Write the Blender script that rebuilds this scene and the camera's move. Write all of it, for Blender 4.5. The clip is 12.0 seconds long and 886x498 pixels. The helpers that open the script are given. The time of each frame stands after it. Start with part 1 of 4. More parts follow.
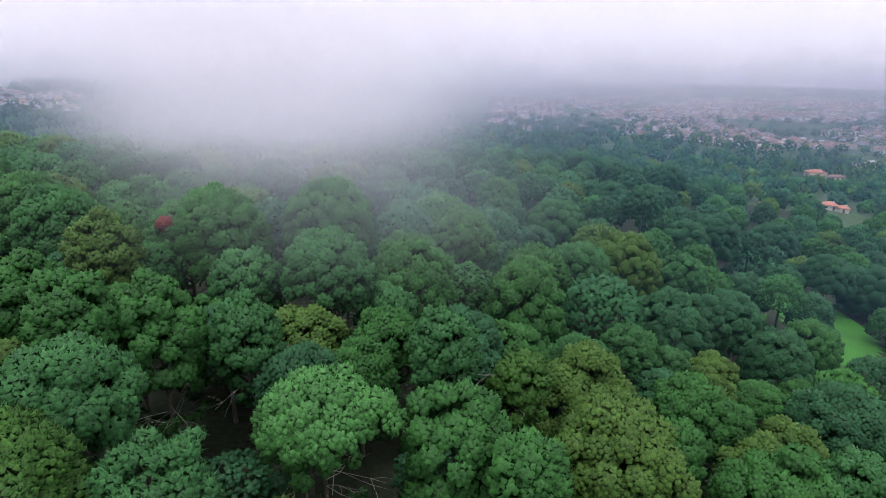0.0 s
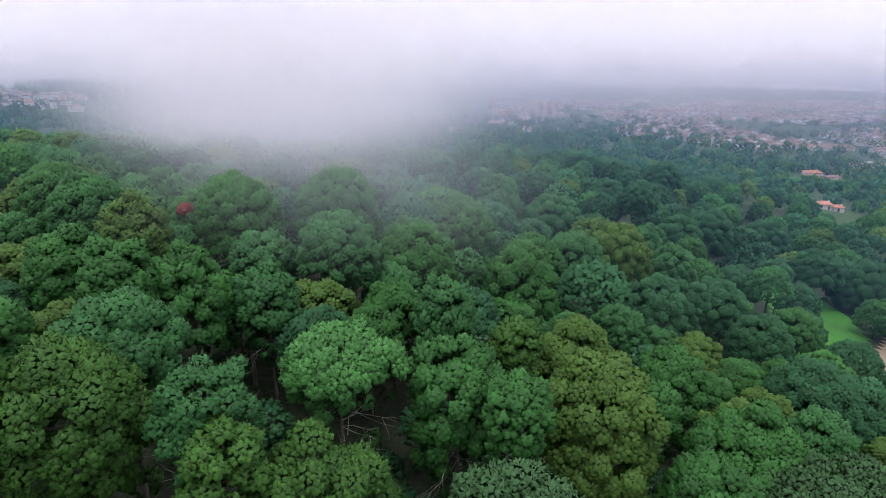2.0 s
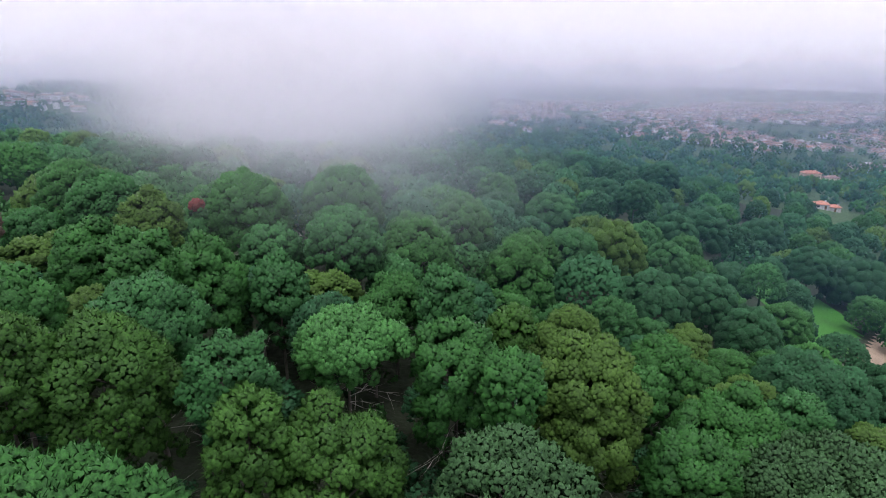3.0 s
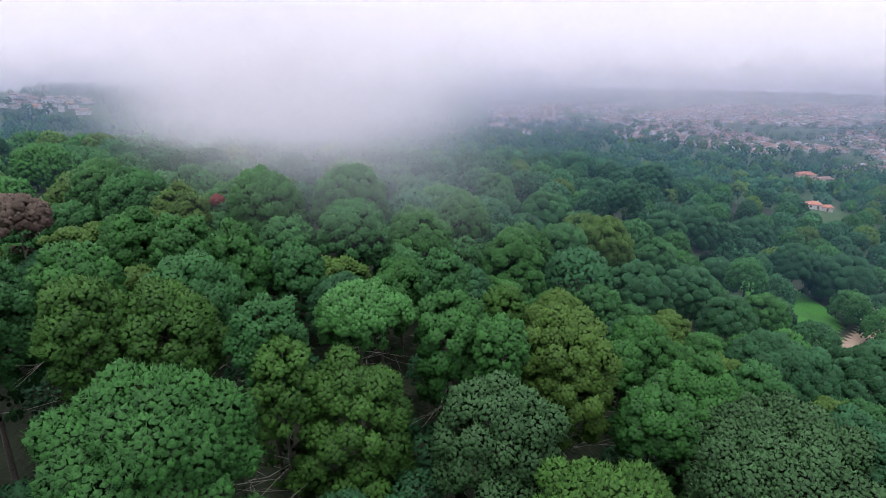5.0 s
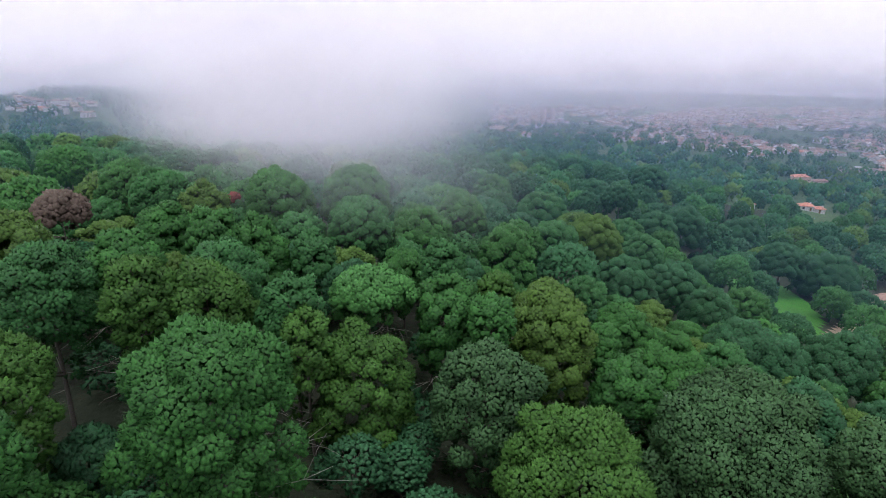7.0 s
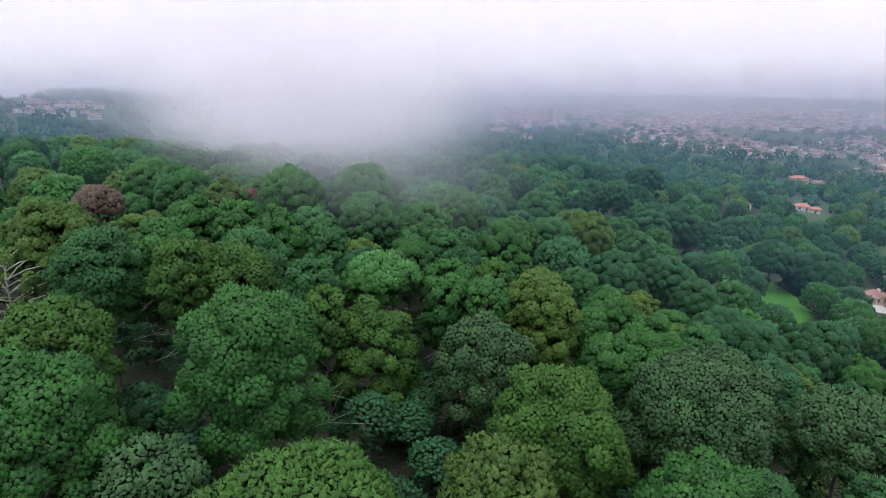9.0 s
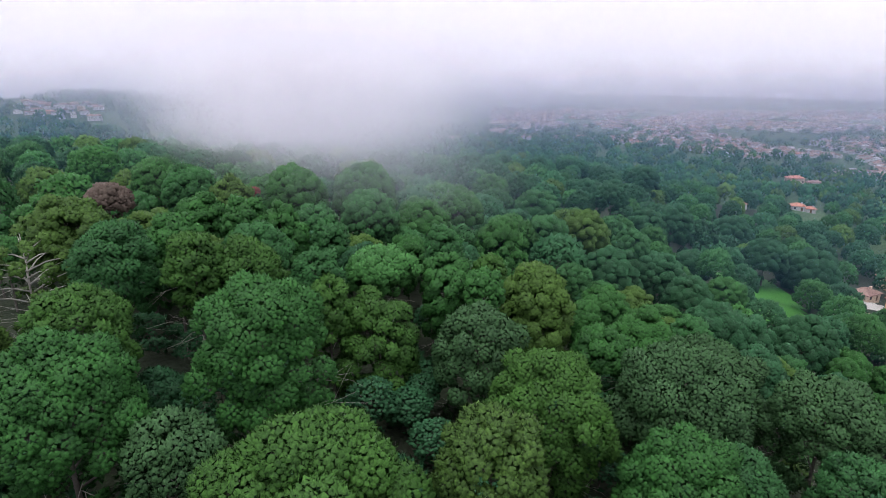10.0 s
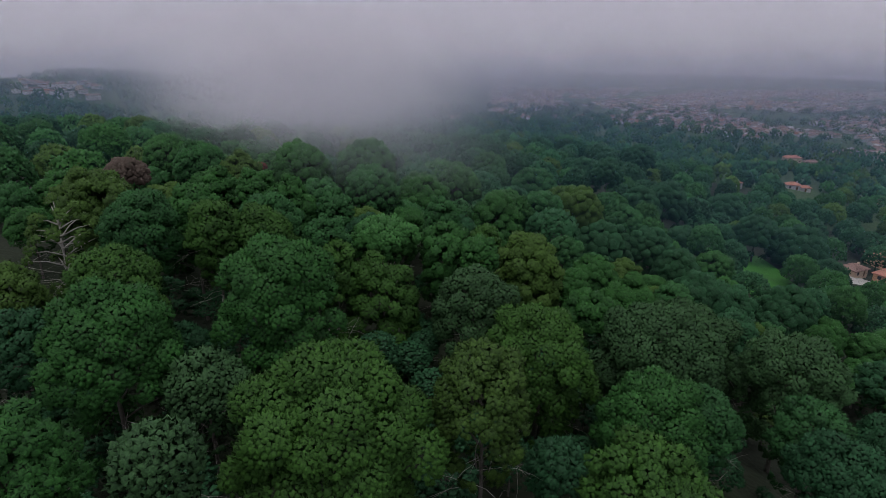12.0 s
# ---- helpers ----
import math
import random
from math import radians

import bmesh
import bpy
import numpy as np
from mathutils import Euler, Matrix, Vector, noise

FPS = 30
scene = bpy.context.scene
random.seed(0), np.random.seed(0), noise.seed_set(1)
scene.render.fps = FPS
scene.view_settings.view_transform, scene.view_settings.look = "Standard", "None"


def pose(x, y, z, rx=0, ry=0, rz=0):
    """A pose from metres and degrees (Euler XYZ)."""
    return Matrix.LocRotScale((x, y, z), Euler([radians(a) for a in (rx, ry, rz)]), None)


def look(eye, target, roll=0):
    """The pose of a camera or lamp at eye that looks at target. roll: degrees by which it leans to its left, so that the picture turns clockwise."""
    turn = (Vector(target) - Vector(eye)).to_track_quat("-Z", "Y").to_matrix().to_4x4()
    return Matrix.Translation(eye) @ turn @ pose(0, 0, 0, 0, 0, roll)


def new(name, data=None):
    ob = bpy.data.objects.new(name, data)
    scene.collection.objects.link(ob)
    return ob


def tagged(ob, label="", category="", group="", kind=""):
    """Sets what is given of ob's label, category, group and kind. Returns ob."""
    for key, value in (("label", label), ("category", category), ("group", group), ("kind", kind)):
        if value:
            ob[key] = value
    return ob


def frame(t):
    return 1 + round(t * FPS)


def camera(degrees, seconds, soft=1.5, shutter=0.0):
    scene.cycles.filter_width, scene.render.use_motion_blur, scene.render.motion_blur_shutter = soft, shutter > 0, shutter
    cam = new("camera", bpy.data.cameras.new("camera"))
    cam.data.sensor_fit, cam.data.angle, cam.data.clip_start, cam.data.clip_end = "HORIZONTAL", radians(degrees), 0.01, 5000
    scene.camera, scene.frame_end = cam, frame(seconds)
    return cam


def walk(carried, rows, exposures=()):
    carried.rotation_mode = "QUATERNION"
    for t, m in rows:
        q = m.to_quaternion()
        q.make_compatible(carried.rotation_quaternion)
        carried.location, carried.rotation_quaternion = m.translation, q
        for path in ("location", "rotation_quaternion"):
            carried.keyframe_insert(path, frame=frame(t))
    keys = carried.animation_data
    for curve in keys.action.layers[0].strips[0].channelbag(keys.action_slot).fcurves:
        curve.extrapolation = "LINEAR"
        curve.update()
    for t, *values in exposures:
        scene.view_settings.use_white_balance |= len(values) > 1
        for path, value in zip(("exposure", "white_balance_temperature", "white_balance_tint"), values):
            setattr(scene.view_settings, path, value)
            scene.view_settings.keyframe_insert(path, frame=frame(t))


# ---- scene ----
cam = camera(76, 12.0, soft=0.9)


def at(x, y, z, yaw, pitch, roll):
    """A flying camera's pose: place, turn to the left, tilt up, lean."""
    return pose(x, y, z, 90 + pitch, 0, yaw) @ pose(0, 0, 0, 0, 0, roll)


walk(cam, [
    (0, at(-0.42, 37.52, 30.19, -0.296, -18.475, -0.036)),
    (0.5, at(-0.44, 36.33, 30.03, -0.282, -18.447, -0.034)),
    (1, at(-0.48, 35.02, 29.88, -0.247, -18.402, -0.041)),
    (1.5, at(-0.51, 33.65, 29.71, -0.208, -18.325, -0.047)),
    (2, at(-0.54, 32.15, 29.68, -0.224, -18.289, 0.032)),
    (2.5, at(-0.54, 30.53, 29.72, -0.197, -18.255, 0.043)),
    (3, at(-0.54, 28.86, 29.82, -0.172, -18.212, 0.061)),
    (5, at(-0.42, 21.75, 30.46, -0.109, -17.985, -0.006)),
    (5.5, at(-0.37, 19.95, 30.56, -0.117, -17.910, 0.000)),
    (6, at(-0.34, 18.13, 30.78, -0.108, -17.844, 0.043)),
    (6.5, at(-0.27, 16.42, 31.06, -0.104, -17.825, 0.081)),
    (7, at(-0.25, 14.73, 31.27, -0.066, -17.725, 0.069)),
    (9, at(-0.16, 8.03, 31.78, 0.173, -17.515, 0.020)),
    (9.5, at(-0.15, 6.54, 31.80, 0.110, -17.478, -0.014)),
    (10, at(-0.12, 5.14, 31.86, 0.058, -17.424, -0.010)),
    (10.5, at(-0.08, 3.77, 31.92, 0.103, -17.396, 0.015)),
    (11, at(-0.05, 2.44, 31.97, 0.060, -17.373, 0.003)),
    (11.5, at(-0.05, 1.18, 31.99, 0.029, -17.649, 0.016)),
    (12, at(0.00, -0.00, 32.00, -0.002, -19.361, 0.000)),
], exposures=[(0, 0.1), (11.4, 0.1), (11.7, -0.15), (12.0, -1.1)])
scene.cycles.transparent_max_bounces = 56

# ---- sky and sun: a bright overcast morning with low cloud ----
world = bpy.data.worlds.new("overcast_sky")
scene.world = world
world.use_nodes = True
wt = world.node_tree
wt.nodes.clear()


def wn(kind, **inputs):
    n = wt.nodes.new(kind)
    for key, value in inputs.items():
        n.inputs[key].default_value = value
    return n


sky = wn("ShaderNodeTexSky")
sky.sky_type, sky.sun_disc = "NISHITA", False
sky.sun_elevation, sky.sun_rotation = radians(73), radians(202)
sky_bg = wn("ShaderNodeBackground", Strength=0.05)
wt.links.new(sky.outputs[0], sky_bg.inputs["Color"])
coord = wn("ShaderNodeTexCoord")
split = wn("ShaderNodeSeparateXYZ")
wt.links.new(coord.outputs["Generated"], split.inputs[0])
ramp = wn("ShaderNodeValToRGB")
wt.links.new(split.outputs["Z"], ramp.inputs[0])
stops = ramp.color_ramp.elements
stops[0].position, stops[0].color = 0.0, (0.62, 0.575, 0.71, 1)
stops[1].position, stops[1].color = 1.0, (2.5, 2.5, 2.6, 1)
for place, colour in ((0.05, (0.74, 0.695, 0.83, 1)), (0.10, (0.86, 0.82, 0.93, 1)), (0.4, (1.5, 1.5, 1.56, 1))):
    stop = stops.new(place)
    stop.color = colour
cloud_bg = wn("ShaderNodeBackground", Strength=1.0)
wt.links.new(ramp.outputs[0], cloud_bg.inputs["Color"])
both = wn("ShaderNodeAddShader")
wt.links.new(sky_bg.outputs[0], both.inputs[0])
wt.links.new(cloud_bg.outputs[0], both.inputs[1])
out = wn("ShaderNodeOutputWorld")
wt.links.new(both.outputs[0], out.inputs[0])

sun = new("sun", bpy.data.lights.new("sun", "SUN"))
sun.data.energy, sun.data.angle, sun.data.color = 1.5, radians(16), (1.0, 0.97, 0.92)
sun.matrix_world = look((0, 0, 200), (22, 55, 0))


# ---- materials ----
def material(name, colour, rough=0.8, vary=0.25, size=1.0, fine=12.0, bump=0.0, spec=0.3, second=None, spread=0.0, tuft=False):
    """A surface with mottling at two scales: size metres for the stains, size / fine for the grain."""
    m = bpy.data.materials.new(name)
    m.use_nodes = True
    t = m.node_tree
    b = t.nodes["Principled BSDF"]
    b.inputs["Roughness"].default_value = rough
    b.inputs["Specular IOR Level"].default_value = spec
    geo = t.nodes.new("ShaderNodeNewGeometry")
    big = t.nodes.new("ShaderNodeTexNoise")
    big.inputs["Scale"].default_value, big.inputs["Detail"].default_value = 1 / size, 4
    small = t.nodes.new("ShaderNodeTexNoise")
    small.inputs["Scale"].default_value, small.inputs["Detail"].default_value = fine / size, 3
    for n in (big, small):
        t.links.new(geo.outputs["Position"], n.inputs["Vector"])
    total = t.nodes.new("ShaderNodeMath")
    total.operation = "ADD"
    t.links.new(big.outputs[0], total.inputs[0])
    t.links.new(small.outputs[0], total.inputs[1])
    if tuft:
        grain = t.nodes.new("ShaderNodeMath")
        grain.operation, grain.inputs[1].default_value, grain.inputs[2].default_value = "MULTIPLY_ADD", 2.4, -0.7
        t.links.new(small.outputs[0], grain.inputs[0])
        t.links.new(grain.outputs[0], total.inputs[1])
    last = total
    if spread:
        info = t.nodes.new("ShaderNodeObjectInfo")
        more = t.nodes.new("ShaderNodeMath")
        more.operation, more.inputs[1].default_value = "MULTIPLY_ADD", spread
        t.links.new(info.outputs["Random"], more.inputs[0])
        t.links.new(total.outputs[0], more.inputs[2])
        last = more
    # per-vertex needle tone: random variation plus painted shade from base to tip
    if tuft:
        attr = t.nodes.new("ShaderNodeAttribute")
        attr.attribute_name = "growth_shade"
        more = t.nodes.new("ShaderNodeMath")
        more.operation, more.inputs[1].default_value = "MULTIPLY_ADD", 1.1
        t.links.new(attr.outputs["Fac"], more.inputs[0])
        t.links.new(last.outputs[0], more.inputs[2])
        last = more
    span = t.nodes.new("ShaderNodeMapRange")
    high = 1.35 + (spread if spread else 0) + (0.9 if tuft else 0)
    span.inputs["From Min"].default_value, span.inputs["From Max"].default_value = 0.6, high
    t.links.new(last.outputs[0], span.inputs["Value"])
    mix = t.nodes.new("ShaderNodeMix")
    mix.data_type = "RGBA"
    low = tuple(c * (1 - vary) for c in colour)
    top = second or tuple(min(1, c * (1 + vary)) for c in colour)
    mix.inputs["A"].default_value, mix.inputs["B"].default_value = (*low, 1), (*top, 1)
    for socket in mix.inputs:
        if socket.name == "A" and socket.type == "RGBA":
            socket.default_value = (*low, 1)
        if socket.name == "B" and socket.type == "RGBA":
            socket.default_value = (*top, 1)
    t.links.new(span.outputs[0], mix.inputs["Factor"])
    colour_out = [o for o in mix.outputs if o.type == "RGBA"][0]
    t.links.new(colour_out, b.inputs["Base Color"])
    if bump:
        bn = t.nodes.new("ShaderNodeBump")
        bn.inputs["Strength"].default_value, bn.inputs["Distance"].default_value = bump, 0.02 if tuft else 0.05 * size
        t.links.new(small.outputs[0], bn.inputs["Height"])
        t.links.new(bn.outputs[0], b.inputs["Normal"])
    return m


def needles(name, dark, light):
    return material(name, tuple(0.9 * c for c in dark), 0.66, 0.5, 2.5, 30, 0.4, 0.14, second=tuple(1.06 * c for c in light), spread=0.15, tuft=True)


NEEDLES = {
    "green": needles("pine_needles_green", (0.011, 0.046, 0.014), (0.034, 0.121, 0.024)),
    "blue": needles("pine_needles_bluish", (0.012, 0.046, 0.018), (0.034, 0.122, 0.033)),
    "yellow": needles("pine_needles_yellowish", (0.014, 0.048, 0.010), (0.045, 0.118, 0.019)),
    "olive": needles("pine_needles_olive", (0.016, 0.043, 0.010), (0.062, 0.124, 0.022)),
    # darker, bluer version of the green: the shaded slope painted into the needles
    "dark": needles("pine_needles_shaded", (0.008, 0.034, 0.014), (0.025, 0.095, 0.038)),
    "pale": needles("pine_needles_pale", (0.020, 0.070, 0.020), (0.058, 0.178, 0.044)),
    "sage": needles("sage_leaves", (0.015, 0.044, 0.018), (0.045, 0.108, 0.038)),
    "rust": needles("rust_leaves", (0.045, 0.034, 0.026), (0.100, 0.072, 0.060)),
    "red": needles("red_leaves", (0.07, 0.014, 0.012), (0.16, 0.030, 0.024)),
}
BARK = material("grey_brown_bark", (0.075, 0.066, 0.060), 0.9, 0.4, 1.2, 9, 0.6)
DEAD = material("bleached_dead_wood", (0.24, 0.225, 0.21), 0.9, 0.3, 1.0, 9, 0.4)
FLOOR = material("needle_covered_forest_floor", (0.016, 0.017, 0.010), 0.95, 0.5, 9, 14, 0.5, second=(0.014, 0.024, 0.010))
GRASS = material("bright_mown_grass", (0.018, 0.088, 0.005), 0.85, 0.3, 7, 16, 0.4, second=(0.030, 0.140, 0.009))
FIELD = material("valley_meadow_grass", (0.018, 0.046, 0.015), 0.9, 0.45, 35, 12, 0.3, second=(0.044, 0.080, 0.028))
DIRT = material("pale_dirt_track", (0.20, 0.145, 0.11), 0.95, 0.25, 4, 12, 0.4)
PAVING = material("grey_paving", (0.30, 0.28, 0.27), 0.9, 0.2, 3, 10, 0.2)
TILE = material("terracotta_roof_tiles", (0.27, 0.12, 0.09), 0.85, 0.3, 2.5, 6, 0.4, spread=0.6)
TILE_OLD = material("weathered_roof_tiles", (0.20, 0.125, 0.11), 0.9, 0.4, 4, 6, 0.4, spread=0.6)
PLASTER = material("white_plaster", (0.42, 0.39, 0.385), 0.85, 0.35, 3, 8, 0.1, spread=0.6)
CREAM = material("cream_plaster", (0.47, 0.35, 0.27), 0.85, 0.15, 3, 8, 0.1, spread=0.3)
PEACH = material("peach_plaster", (0.49, 0.27, 0.175), 0.85, 0.15, 3, 8, 0.1)
SLAB = material("grey_concrete_roof", (0.33, 0.30, 0.30), 0.9, 0.35, 5, 8, 0.1, spread=0.4)
PINK_STONE = material("pink_grey_church_stone", (0.46, 0.36, 0.34), 0.9, 0.2, 4, 8, 0.2)
PANE = material("dark_window_pane", (0.045, 0.05, 0.06), 0.15, 0.2, 2, 6, 0, 0.6)
WOODEN = material("dark_wooden_door", (0.12, 0.07, 0.045), 0.7, 0.3, 1, 8, 0.2)


def mist_material(name, tint, veil, body, haze, low, full, seed, left=None, right=None, soft=20.0, beyond=0.0, roof=None):
    """Thin cloud lit by the sky: denser with height from low to full metres, thinner past x = left and x = right and
    above its roof. veil paints the haze of distance into its thin part.
    """
    m = bpy.data.materials.new(name)
    m.use_nodes = True
    t = m.node_tree
    t.nodes.clear()
    nd, ln = t.nodes.new, t.links.new

    def maths(op, a, b):
        n = nd("ShaderNodeMath")
        n.operation, n.use_clamp = op, op != "ADD"
        for k, v in enumerate((a, b)):
            if hasattr(v, "is_linked"):
                ln(v, n.inputs[k])
            else:
                n.inputs[k].default_value = v
        return n.outputs[0]

    def ranged(v, a, b, c, d):
        n = nd("ShaderNodeMapRange")
        n.interpolation_type = "SMOOTHSTEP"
        ln(v, n.inputs["Value"])
        for key, val in zip(("From Min", "From Max", "To Min", "To Max"), (a, b, c, d)):
            n.inputs[key].default_value = val
        return n.outputs[0]

    geo = nd("ShaderNodeNewGeometry")
    xyz = nd("ShaderNodeSeparateXYZ")
    ln(geo.outputs["Position"], xyz.inputs[0])
    shift = nd("ShaderNodeVectorMath")
    shift.operation = "MULTIPLY_ADD"
    ln(geo.outputs["Position"], shift.inputs[0])
    size = (full - low) * 1.6
    shift.inputs[1].default_value, shift.inputs[2].default_value = (0.55 / size, 1 / size, 1.0 / size), (seed * 7.3, seed * 3.1, seed)
    puff = nd("ShaderNodeTexNoise")
    puff.inputs["Scale"].default_value, puff.inputs["Detail"].default_value, puff.inputs["Roughness"].default_value = 1.0, 5, 0.5
    ln(shift.outputs[0], puff.inputs["Vector"])
    lump = maths("MULTIPLY_ADD", puff.outputs[0], (full - low) * 1.5)
    lump.node.use_clamp = False
    lump.node.inputs[2].default_value = -(full - low) * 0.75
    height = maths("ADD", xyz.outputs["Z"], lump)
    dense = ranged(height, low, full, 0.0, body)
    wander = maths("MULTIPLY_ADD", puff.outputs[0], soft * 2.4)
    wander.node.use_clamp = False
    wander.node.inputs[2].default_value = -soft * 1.2
    across = maths("ADD", xyz.outputs["X"], wander)
    if right is not None:
        dense = maths("MULTIPLY", dense, ranged(across, right - soft, right + soft, 1.0, beyond))
    if left is not None:
        dense = maths("MULTIPLY", dense, ranged(across, left - soft, left + soft, beyond, 1.0))
    if roof is not None:
        dense = maths("MULTIPLY", dense, ranged(xyz.outputs["Z"], roof, roof + (full - low), 1.0, 0.04))
    spread = max(0.0, 1.2 * (full - low) - 30)
    thin = ranged(puff.outputs[0], 0.3, 0.7, haze * 0.6, haze * 1.4)
    if roof is not None:
        thin = maths("MULTIPLY", thin, ranged(xyz.outputs["Z"], roof - 4 - spread, roof + 8 + spread, 1.0, 0.0))
    alpha = maths("ADD", dense, thin)
    alpha.node.use_clamp = True
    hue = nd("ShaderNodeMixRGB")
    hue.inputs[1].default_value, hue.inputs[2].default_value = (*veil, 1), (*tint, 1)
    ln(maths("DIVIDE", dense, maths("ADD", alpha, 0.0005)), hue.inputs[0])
    white = nd("ShaderNodeBsdfDiffuse")
    glow = nd("ShaderNodeBsdfTranslucent")
    for n in (white, glow):
        ln(hue.outputs[0], n.inputs["Color"])
    body_mix = nd("ShaderNodeMixShader")
    body_mix.inputs[0].default_value = 0.5
    ln(white.outputs[0], body_mix.inputs[1])
    ln(glow.outputs[0], body_mix.inputs[2])
    clear = nd("ShaderNodeBsdfTransparent")
    mix = nd("ShaderNodeMixShader")
    ln(alpha, mix.inputs[0])
    ln(clear.outputs[0], mix.inputs[1])
    ln(body_mix.outputs[0], mix.inputs[2])
    o = nd("ShaderNodeOutputMaterial")
    ln(mix.outputs[0], o.inputs[0])
    return m


def cloud_backdrop_material():
    """Far cloud that glows with daylight, paler towards its top."""
    m = bpy.data.materials.new("far_cloud")
    m.use_nodes = True
    t = m.node_tree
    t.nodes.clear()
    geo, xyz = t.nodes.new("ShaderNodeNewGeometry"), t.nodes.new("ShaderNodeSeparateXYZ")
    t.links.new(geo.outputs["Position"], xyz.inputs[0])
    puff = t.nodes.new("ShaderNodeTexNoise")
    puff.inputs["Scale"].default_value, puff.inputs["Detail"].default_value = 0.0018, 3
    t.links.new(geo.outputs["Position"], puff.inputs["Vector"])
    sway = t.nodes.new("ShaderNodeMath")
    sway.operation, sway.inputs[1].default_value = "MULTIPLY_ADD", 22.0
    t.links.new(puff.outputs[0], sway.inputs[0])
    t.links.new(xyz.outputs["Z"], sway.inputs[2])
    span = t.nodes.new("ShaderNodeMapRange")
    span.inputs["From Min"].default_value, span.inputs["From Max"].default_value = -115.0, 255.0
    t.links.new(sway.outputs[0], span.inputs["Value"])
    ramp = t.nodes.new("ShaderNodeValToRGB")
    t.links.new(span.outputs[0], ramp.inputs[0])
    ramp.color_ramp.interpolation = "B_SPLINE"
    e = ramp.color_ramp.elements
    e[0].position, e[0].color = 0.0, (0.40, 0.385, 0.46, 1)
    e[1].position, e[1].color = 1.0, (0.93, 0.90, 1.0, 1)
    for place, colour in ((0.22, (0.60, 0.565, 0.67, 1)), (0.42, (0.80, 0.76, 0.89, 1)), (0.7, (0.90, 0.86, 0.98, 1))):
        n = e.new(place)
        n.color = colour
    glow, o = t.nodes.new("ShaderNodeEmission"), t.nodes.new("ShaderNodeOutputMaterial")
    t.links.new(ramp.outputs[0], glow.inputs["Color"])
    t.links.new(glow.outputs[0], o.inputs[0])
    return m


# ---- helpers for building ----
def mesh_of(name, verts, faces, mats, index=None, smooth=False):
    me = bpy.data.meshes.new(name)
    me.from_pydata([tuple(v) for v in verts], [], [tuple(f) for f in faces])
    for mat in (mats if isinstance(mats, (list, tuple)) else [mats]):
        me.materials.append(mat)
    if index is not None:
        me.polygons.foreach_set("material_index", np.asarray(index, np.int32))
    if smooth:
        me.polygons.foreach_set("use_smooth", np.ones(len(me.polygons), bool))
    me.update()
    return me


def part(name, bm, mat, parent, label="", smooth=False):
    me = bm
    if isinstance(bm, bmesh.types.BMesh):
        me = bpy.data.meshes.new(name)
        bm.to_mesh(me)
        bm.free()
        me.materials.append(mat)
        if smooth:
            me.polygons.foreach_set("use_smooth", np.ones(len(me.polygons), bool))
    ob = new(name, me)
    ob.parent = parent
    return tagged(ob, label)


# ---- the lie of the land ----
HILL = [(-60, 20, 2), (-60, 110, 1), (-30, 50, 1.5), (-10, 15, 1.5), (-10, 50, 0.5), (0, 75, -3), (-12, 93, -2), (-30, 95, 0),
        (-18, 125, -4), (10, 40, -4), (22, 50, -8), (33, 52, -12.5), (10, 65, -5.5), (24, 70, -12), (45, 91, -21), (62, 96, -25),
        (10, 100, -9), (33, 113, -16), (22, 123, -14), (46, 140, -22), (27, 170, -18), (64, 125, -28), (40, 10, -16), (20, -60, -6)]
VALLEY = [(83, 152, -31), (102, 175, -36), (120, 180, -39), (140, 175, -43), (75, 187, -27), (53, 213, -22), (90, 260, -28),
          (112, 222, -38), (166, 315, -42), (220, 343, -50), (307, 486, -60), (118, 647, -51), (202, 721, -56), (328, 712, -62),
          (15, 906, -66), (516, 790, -73), (-200, 600, -52), (-470, 690, -20), (-700, 720, -24), (-560, 890, -6), (-110, 200, -4), (-150, 320, -22), (0, 320, -26),
          (0, 550, -46), (-900, 300, -20), (900, 500, -75), (200, 1150, -54), (700, 1150, -60), (0, 1500, -38), (-1000, 1500, -32), (1200, 1500, -44), (-500, -200, 0),
          (300, -100, -60)]
KNOTS = np.array(HILL + VALLEY, float)


def bend(d):
    return np.where(d > 1e-9, d * d * np.log(d + 1e-9), 0.0)


def spline():
    """A thin plate through the heights of the land."""
    n = len(KNOTS)
    p = KNOTS[:, :2] / 100
    k = bend(np.linalg.norm(p[:, None] - p[None], axis=2)) + 0.004 * np.eye(n)
    q = np.c_[np.ones(n), p]
    a = np.block([[k, q], [q.T, np.zeros((3, 3))]])
    return np.linalg.solve(a, np.r_[KNOTS[:, 2], 0, 0, 0])


PLATE = spline()


def land(x, y):
    """The ground's height at x, y (numbers or arrays)."""
    x, y = np.asarray(x, float), np.asarray(y, float)
    shape = x.shape
    q = np.stack([x.ravel(), y.ravel()], 1) / 100
    near = np.clip(q, (-13, -4), (13, 20))
    n = len(KNOTS)
    d = np.linalg.norm(near[:, None] - KNOTS[None, :, :2] / 100, axis=2)
    z = bend(d) @ PLATE[:n] + PLATE[n] + near @ PLATE[n + 1:]
    return np.clip(z, -90, 8).reshape(shape)


def land_at(x, y):
    return float(land(np.array([x]), np.array([y]))[0])


# ---- ground: one sheet to the horizon ----
def steps(stretches):
    out = []
    for a, b, s in stretches:
        out += list(np.arange(a, b, s))
    return np.array(out + [stretches[-1][1]])


